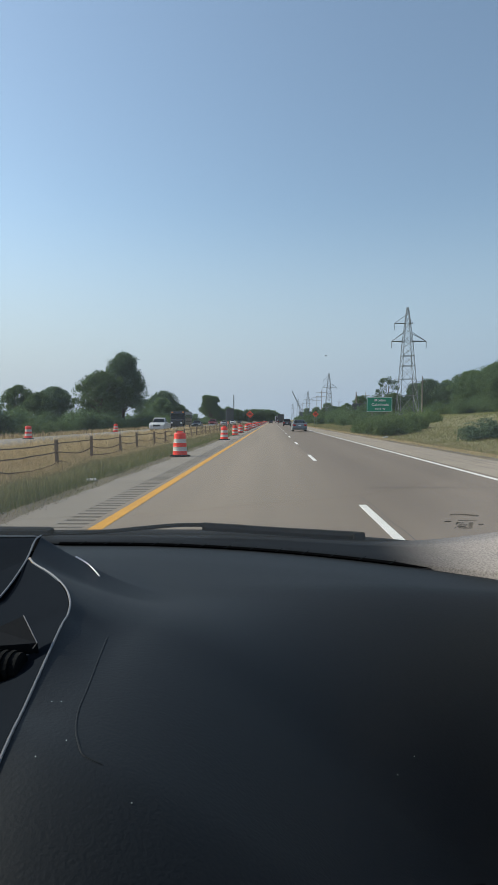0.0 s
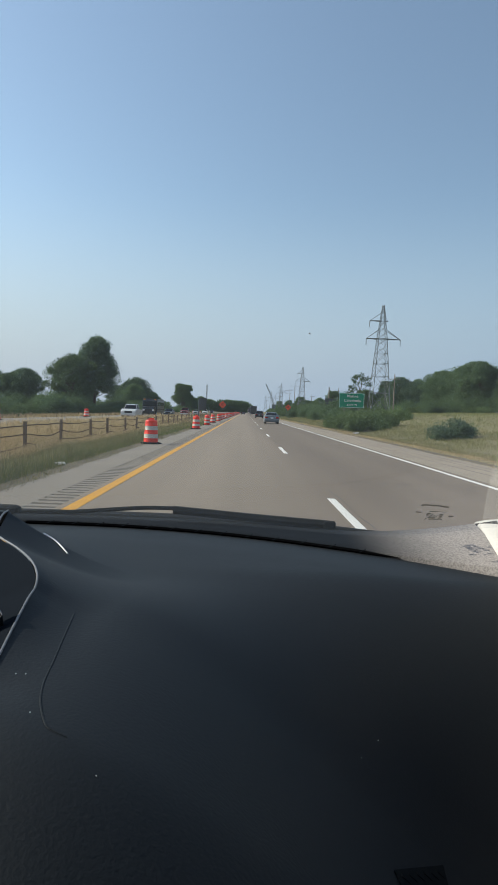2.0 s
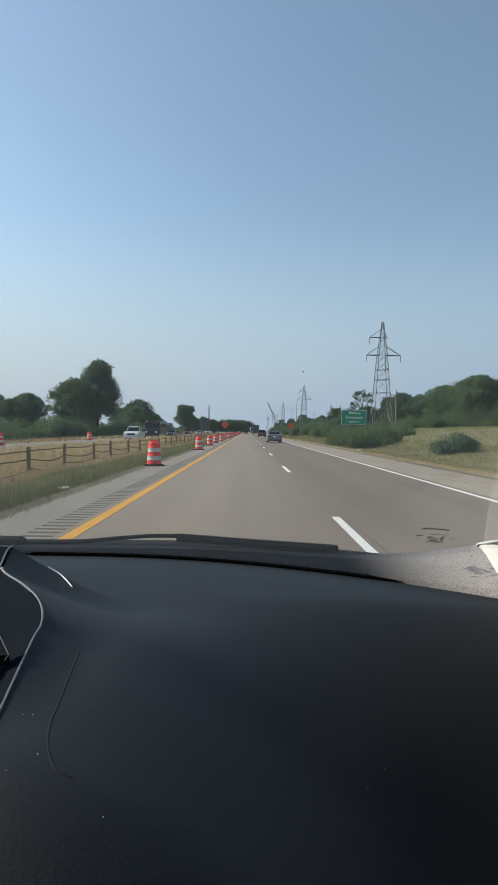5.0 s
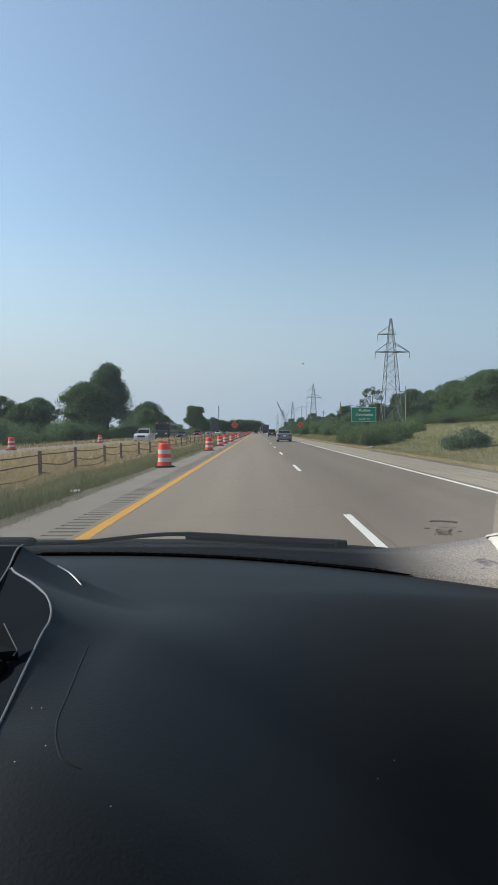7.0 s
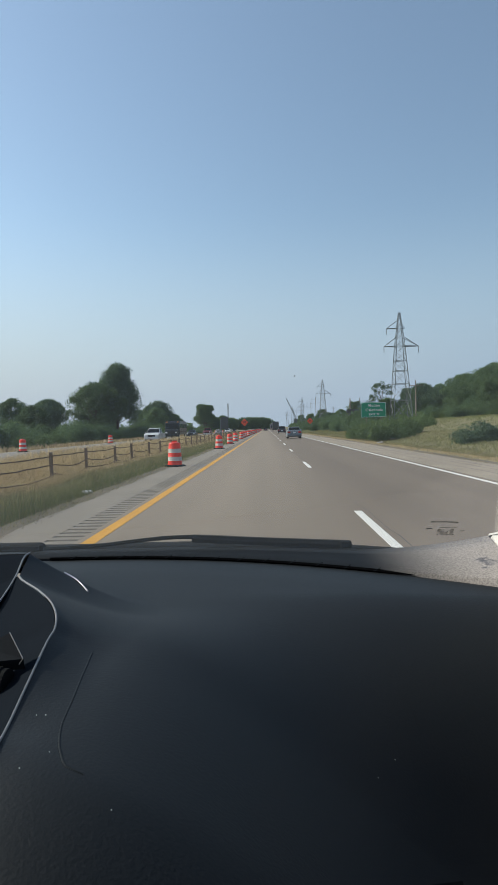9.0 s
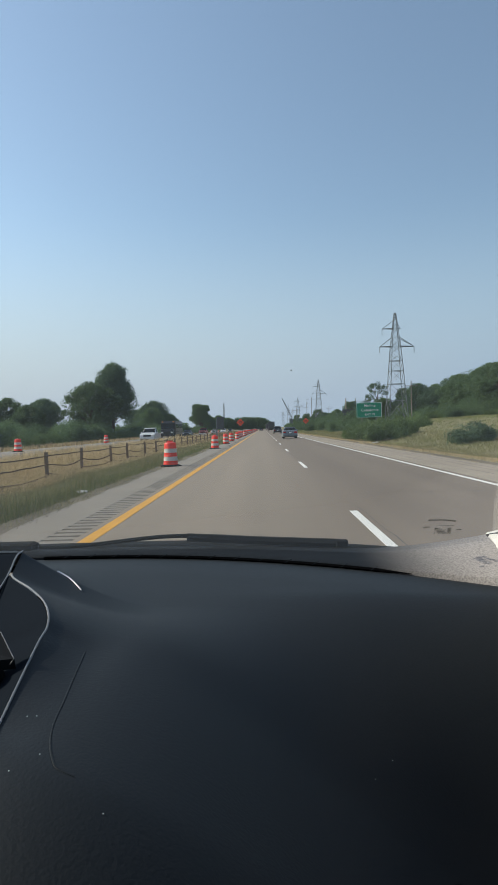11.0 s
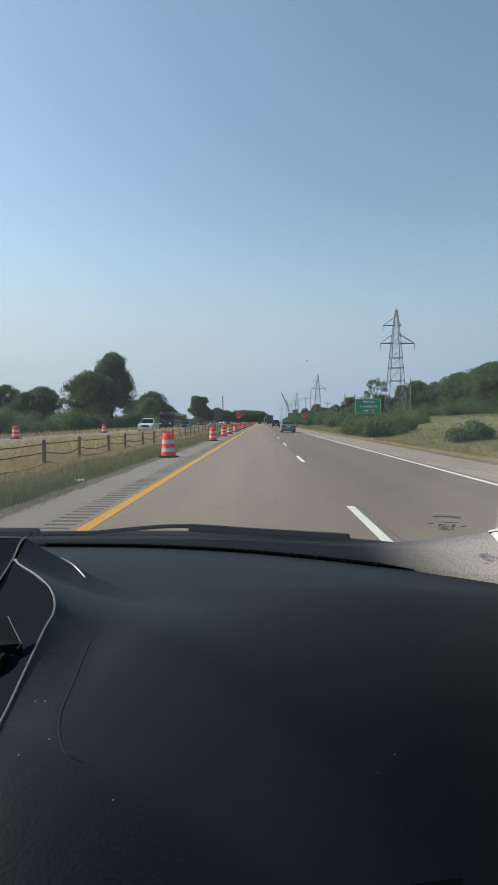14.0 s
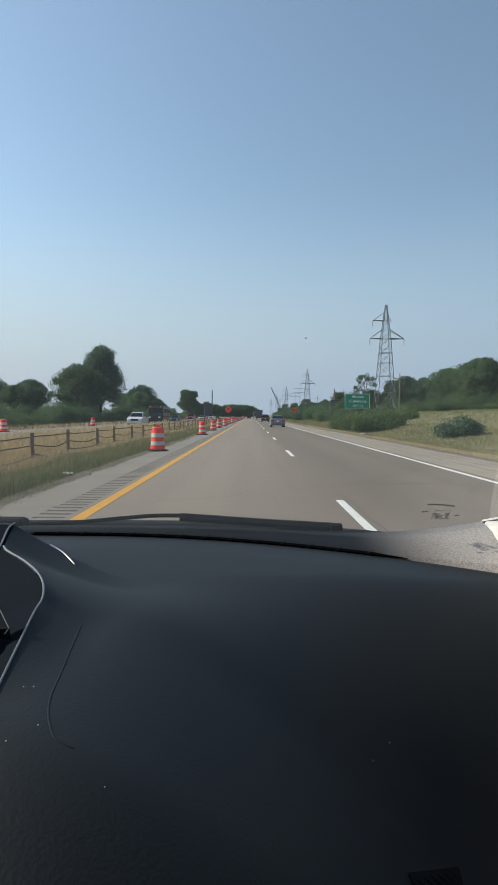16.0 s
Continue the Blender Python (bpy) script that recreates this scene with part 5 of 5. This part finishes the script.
# ---- trees and shrubs ----
def leaf_cloud(rng, centres, radii, per, size, squash=0.8):
    """Small bent leaf sprays, scattered through the shells of many clumps."""
    n = len(centres) * per
    c = np.repeat(np.asarray(centres), per, axis=0)
    r = np.repeat(np.asarray(radii), per)
    d = rng.normal(size=(n, 3))
    d /= np.linalg.norm(d, axis=1)[:, None]
    reach = rng.uniform(0.35, 1.05, n) ** 0.6 + 0.35 * rng.uniform(0, 1, n) ** 6
    p = c + d * (r * reach)[:, None] * np.array((1, 1, squash))
    a = rng.normal(size=(n, 3)) + (0.4 + 1.5 * (reach > 1.05))[:, None] * (d + np.array((0, 0, 0.35)))
    a /= np.linalg.norm(a, axis=1)[:, None]
    b = np.cross(a, rng.normal(size=(n, 3)))
    b /= np.linalg.norm(b, axis=1)[:, None] + 1e-9
    s = (size * rng.uniform(0.6, 1.4, n))[:, None]
    v = np.stack([p - a * s, p + b * s * 0.45, p + a * s, p - b * s * 0.45], axis=1).reshape(-1, 3)
    f = np.arange(4 * n).reshape(-1, 4)
    return v, f


def leaf_mesh(name, v, f, material):
    me = bpy.data.meshes.new(name)
    me.from_pydata(v.tolist(), [], f.tolist())
    me.materials.append(M[material])
    return me


def make_tree(seed, height, spread, material, m, label, form="round", clumps=60, per=150, size=0.27):
    """A tapered trunk with limbs and a crown of leaf sprays with gaps and an uneven outline."""
    rng = np.random.default_rng(seed)
    e = empty("tree", m, label, "tree", "roadside trees")
    bm = bmesh.new()
    lean = rng.normal(size=2) * 0.03 * height
    trunk_top = Vector((lean[0], lean[1], height * 0.72))
    rod((0, 0, -0.5), trunk_top * 0.45, 0.022 * height, 0.015 * height, 9, bm)
    rod(trunk_top * 0.45, trunk_top, 0.015 * height, 0.004 * height, 7, bm)
    centres, radii = [], []
    low = 0.22 if form == "round" else 0.3
    for i in range(clumps):
        t = low + (1 - low) * rng.uniform() ** 0.85
        if form == "round":
            wide = math.sin(math.pi * min(1.0, (t - low) / (1 - low) * 0.86 + 0.13)) ** 0.7
        elif form == "spire":
            wide = (1.05 - t) ** 0.6 * 1.1
        else:
            wide = 0.55 + 0.45 * math.sin(math.pi * t)
        ang = rng.uniform(0, 2 * math.pi)
        lobe = 1 + 0.32 * noise.noise((1.3 * math.cos(ang), 1.3 * math.sin(ang), 3.1 * t + seed))
        rad = spread * wide * lobe * rng.uniform(0.15, 1.0) ** 0.55
        c = Vector((rad * math.cos(ang) + lean[0] * t, rad * math.sin(ang) + lean[1] * t, t * height * 0.95))
        centres.append(c)
        radii.append(spread * rng.uniform(0.10, 0.30))
        if i % 3 == 0:
            root = trunk_top * min(0.95, max(0.25, t * 0.75))
            rod(root, c, 0.006 * height, 0.0015 * height, 5, bm)
    part("trunk", bm, "bark", e, "dark trunk and limbs", smooth=True)
    v, f = leaf_cloud(rng, [tuple(c) for c in centres], radii, per, size)
    crown = new("crown", leaf_mesh("crown", v, f, material))
    crown.parent = e
    return e


def make_bush(seed, w, h, material, m, label, per=90, clumps=26, size=0.16):
    rng = np.random.default_rng(seed)
    e = empty("shrub", m, label, "shrub", "roadside shrubs")
    bm = bmesh.new()
    centres, radii = [], []
    for i in range(clumps):
        ang, rad = rng.uniform(0, 2 * math.pi), w / 2 * rng.uniform() ** 0.6
        z = h * rng.uniform(0.15, 0.85) * (1.05 - 0.5 * (rad / (w / 2)) ** 2)
        centres.append((rad * math.cos(ang), rad * math.sin(ang), z))
        radii.append(0.22 * min(w, 2 * h) * rng.uniform(0.6, 1.2))
        if i % 3 == 0:
            rod((0.1 * rad * math.cos(ang), 0.1 * rad * math.sin(ang), -0.2), centres[-1], 0.02 * h, 0.006 * h, 5, bm)
    part("stems", bm, "bark", e)
    v, f = leaf_cloud(rng, centres, radii, per, size)
    ob = new("foliage", leaf_mesh("foliage", v, f, material))
    ob.parent = e
    return e


GREEN = "leafy green deciduous tree beside the highway"
protos = [
    make_tree(1, 18.0, 6.6, "leaf_dark", pose(-36.2, 155, 0, 0, 0, 0), "tall dark green tree with a ragged pointed crown", "spire", 170, 230, 0.21),
    make_tree(2, 12.6, 6.4, "leaf", pose(-39.5, 147, 0, 0, 0, 30), GREEN, "round", 110, 220, 0.21),
    make_tree(3, 12.5, 6.0, "leaf_dark", pose(-40, 235, 0), GREEN, "round", 100, 200, 0.22),
    make_tree(4, 16.0, 5.5, "leaf", pose(-36, 372, 0), GREEN, "column", 95, 200, 0.22),
    make_tree(5, 11.5, 5.6, "leaf", pose(52, 143, ground_z(52)), GREEN, "round", 110, 210, 0.21),
    make_tree(6, 15.0, 4.8, "leaf_dark", pose(42, 236, ground_z(42)), "thin ragged tree with bare limbs", "column", 34, 130, 0.22),
]
random.seed(21)


def plant(k, x, y, s, label=GREEN):
    z = ground_z(x) - 0.1
    ob = copy_thing(protos[k], pose(x, y, z, 0, 0, random.uniform(0, 360)) @ Matrix.Scale(s, 4))
    ob.scale = (s, s, s)
    tagged(ob, label)
    return ob


# left: scattered trees behind the opposite carriageway
for k, x, y, s in ((2, -52, 150, 0.75), (1, -60, 128, 0.72), (2, -66, 142, 0.8), (4, -47, 128, 0.62), (1, -75, 150, 0.9), (2, -58, 170, 0.8),
                   (1, -44, 172, 0.85), (2, -42, 250, 0.95), (1, -46, 262, 0.95), (4, -39, 226, 0.85), (3, -36, 384, 1.05), (2, -33, 395, 0.75), (1, -30, 440, 0.9),
                   (2, -34, 470, 0.85), (4, -44, 300, 0.8), (1, -52, 330, 0.8), (2, -60, 300, 0.9), (4, -70, 260, 0.9), (1, -84, 210, 1.0),
                   (2, -95, 190, 1.0), (4, -60, 420, 1.0), (1, -45, 540, 1.0), (2, -52, 600, 1.0)):
    plant(k, x, y, s)
# right: the wood edge behind the bank, rising towards the near end
for i in range(30):
    y = 92 + 9.5 * i + random.uniform(-3, 3)
    x = 54 + random.uniform(-3, 5) + 0.02 * i
    plant(random.choice((1, 2, 4, 4, 1)), x, y, (0.66 if y < 190 else 0.56) * random.uniform(0.8, 1.2))
for i in range(18):
    y = 100 + 14 * i
    plant(random.choice((0, 1, 2, 4)), 66 + random.uniform(-4, 6), y + random.uniform(-4, 4), random.uniform(0.55, 0.85))
for i in range(26):
    y = 205 + 17 * i + random.uniform(-5, 5)
    plant(random.choice((1, 2, 4, 3)), 33 + random.uniform(-3, 5), y, random.uniform(0.42, 0.66))
for i in range(14):
    y = -40 - 30 * i
    plant(random.choice((1, 2, 4)), 56 + random.uniform(-4, 4), y, random.uniform(0.7, 0.95))
    plant(random.choice((0, 1, 2)), -46 + random.uniform(-6, 4), y, random.uniform(0.6, 0.95))

for i in range(16):                             # the wood thickens beyond the bank
    plant(random.choice((1, 2, 4, 4)), 58 + random.uniform(-7, 5), 112 + 7 * i + random.uniform(-3, 3), random.uniform(0.72, 1.0))

shrubs = [make_bush(31, 5.2, 2.0, "leaf_light", pose(11.9, 66, ground_z(11.9)), "low green roadside shrub", 260, 36, 0.10),
          make_bush(32, 2.7, 1.35, "leaf_dark", pose(14.2, 43.5, ground_z(14.2)), "small dark green shrub on the verge", 200, 26, 0.08),
          make_bush(33, 6.0, 3.6, "leaf", pose(16.5, 112, ground_z(16.5)), "dense green shrub thicket below the sign", 240, 42, 0.15)]


def shrub(k, x, y, s, label=""):
    ob = copy_thing(shrubs[k], pose(x, y, ground_z(x) - 0.05, 0, 0, random.uniform(0, 360)))
    ob.scale = (s, s, s)
    return tagged(ob, label)


for k, x, y, s in ((0, 14.5, 72, 1.0), (0, 12.4, 78, 0.9), (0, 14.4, 88, 0.8), (0, 17.5, 92, 0.9), (0, 19.5, 84, 0.9)):
    shrub(k, x, y, s)
for i in range(30):
    y = 104 + 11 * i + random.uniform(-4, 4)
    shrub(2, 15 + random.uniform(-1.5, 3.5) + 0.004 * y, y, random.uniform(0.6, 1.05))
for i in range(22):
    y = 90 + 11 * i + random.uniform(-4, 4)
    shrub(random.choice((0, 2)), 46 + random.uniform(-3, 3), y, random.uniform(0.6, 0.95))
for i in range(20):                             # undergrowth along the foot of the wood
    shrub(2, 51 + random.uniform(-2, 3), 96 + 7 * i + random.uniform(-3, 3), random.uniform(0.8, 1.2))
for i in range(40):
    y = 52 + 9.5 * i + random.uniform(-4, 4)
    shrub(random.choice((0, 2)), -31 + random.uniform(-5, 3), y, random.uniform(0.4, 1.0))
for i in range(60):
    y = 70 + 8 * i + random.uniform(-4, 4)
    shrub(2, -38 + random.uniform(-6, 4), y, random.uniform(0.5, 1.15))

# far woods that close the view
rng = np.random.default_rng(77)
centres, radii = [], []
for i in range(800):
    x = rng.uniform(-85, 10)
    top = 15.5 + 3 * noise.noise((x * 0.06, 2, 0)) - 5 * smoothstep(0, 11, x)
    centres.append((x, 900 + rng.uniform(0, 30), rng.uniform(1.5, top)))
    radii.append(rng.uniform(2.0, 3.4))
for i in range(900):
    x = rng.uniform(-900, -70) if i % 2 else rng.uniform(60, 900)
    centres.append((x, 900 + rng.uniform(0, 40), rng.uniform(1, 12 + 4 * noise.noise((x * 0.03, 5, 0)))))
    radii.append(rng.uniform(2.5, 5))
v, f = leaf_cloud(rng, centres, radii, 40, 1.1)
tagged(new("far_woods", leaf_mesh("far_woods", v, f, "leaf")), "far dark woods closing the view", "woods", kind="stuff")
tagged(part("crop_field", box(-420, -62, 40, 760, 0.40, 0.52), "crop"), "flat green crop field beyond the road", "field", kind="structure")


# ---- grass ----
def blades(rng, n, xr, y_near, y_far, height, width, clump=0.6, keep=None):
    """Bent tapered blades, denser near the car's stretch of road."""
    u = rng.uniform(0, 1, n)
    y = y_near * (y_far / y_near) ** u
    x = rng.uniform(xr[0], xr[1], n)
    dens = np.array([noise.noise((a * clump, b * clump * 0.5, 3.0)) for a, b in zip(x, y)])
    h = height * rng.uniform(0.45, 1.25, n) * (1 + 0.5 * dens)
    w = width * (0.55 + y / 22)
    z = np.array([ground_z(a, b) for a, b in zip(x, y)])
    ang = rng.uniform(0, math.pi, n)
    lean = rng.normal(size=(n, 2)) * 0.28 * h[:, None]
    base = np.stack([x, y, z - 0.03], axis=1)
    side = np.stack([np.cos(ang), np.sin(ang), np.zeros(n)], axis=1) * w[:, None]
    mid = base + np.stack([lean[:, 0] * 0.35, lean[:, 1] * 0.35, h * 0.6], axis=1)
    tip = base + np.stack([lean[:, 0], lean[:, 1], h], axis=1)
    v = np.stack([base - side, base + side, mid + side * 0.8, mid - side * 0.8, tip], axis=1).reshape(-1, 3)
    k = np.arange(n)[:, None] * 5
    quads, tris = k + np.array((0, 1, 2, 3)), k + np.array((3, 2, 4))
    return v, quads.tolist() + tris.tolist()


def grass(name, seed, n, xr, y0, y1, height, width, material, label):
    v, f = blades(np.random.default_rng(seed), n, xr, y0, y1, height, width)
    me = bpy.data.meshes.new(name)
    me.from_pydata(v.tolist(), [], f)
    me.materials.append(M[material])
    return tagged(new(name, me), label, "grass", kind="stuff")


grass("tall_grass", 1, 110000, (-9.5, -5.9), 8, 60, 0.42, 0.0032, "grass_dry", "tall dry straw-coloured grass in the median")
grass("tall_grass", 11, 60000, (-12.9, -9.0), 12, 120, 0.62, 0.0034, "grass_dry", "tall dry seed grass below the opposite carriageway")
grass("tall_grass", 8, 40000, (-12.8, -4.8), 60, 320, 0.52, 0.004, "grass_dry", "dry straw-coloured grass in the median")
grass("olive_grass", 9, 60000, (-8.0, -4.3), 7, 120, 0.36, 0.0032, "grass_olive", "olive half-dry grass in the median")
grass("green_grass", 2, 60000, (-6.6, -4.0), 6, 200, 0.27, 0.0032, "grass_green", "short green grass along the shoulder edge")
grass("dry_fringe", 7, 26000, (-4.6, -3.75), 5, 120, 0.12, 0.003, "grass_olive", "thin trampled grass at the shoulder edge")
grass("green_grass", 12, 9000, (-4.2, -3.62), 5, 90, 0.10, 0.004, "grass_green", "low weeds creeping over the shoulder edge")
grass("tall_grass", 3, 24000, (-31, -22.5), 20, 320, 0.5, 0.007, "grass_dry", "dry grass beyond the opposite carriageway")
grass("verge_grass", 4, 70000, (7.55, 11.6), 9, 260, 0.10, 0.0030, "grass_dry", "mown dry grass on the verge")
grass("olive_grass", 10, 40000, (9.5, 18), 12, 200, 0.18, 0.004, "grass_olive", "olive half-dry grass on the verge")
grass("green_grass", 5, 190000, (10.4, 50), 16, 300, 0.15, 0.0050, "grass_green", "green and yellow grass on the bank")
grass("tall_grass", 6, 3500, (14, 50), 20, 300, 0.22, 0.004, "grass_dry", "dry seed heads on the bank")
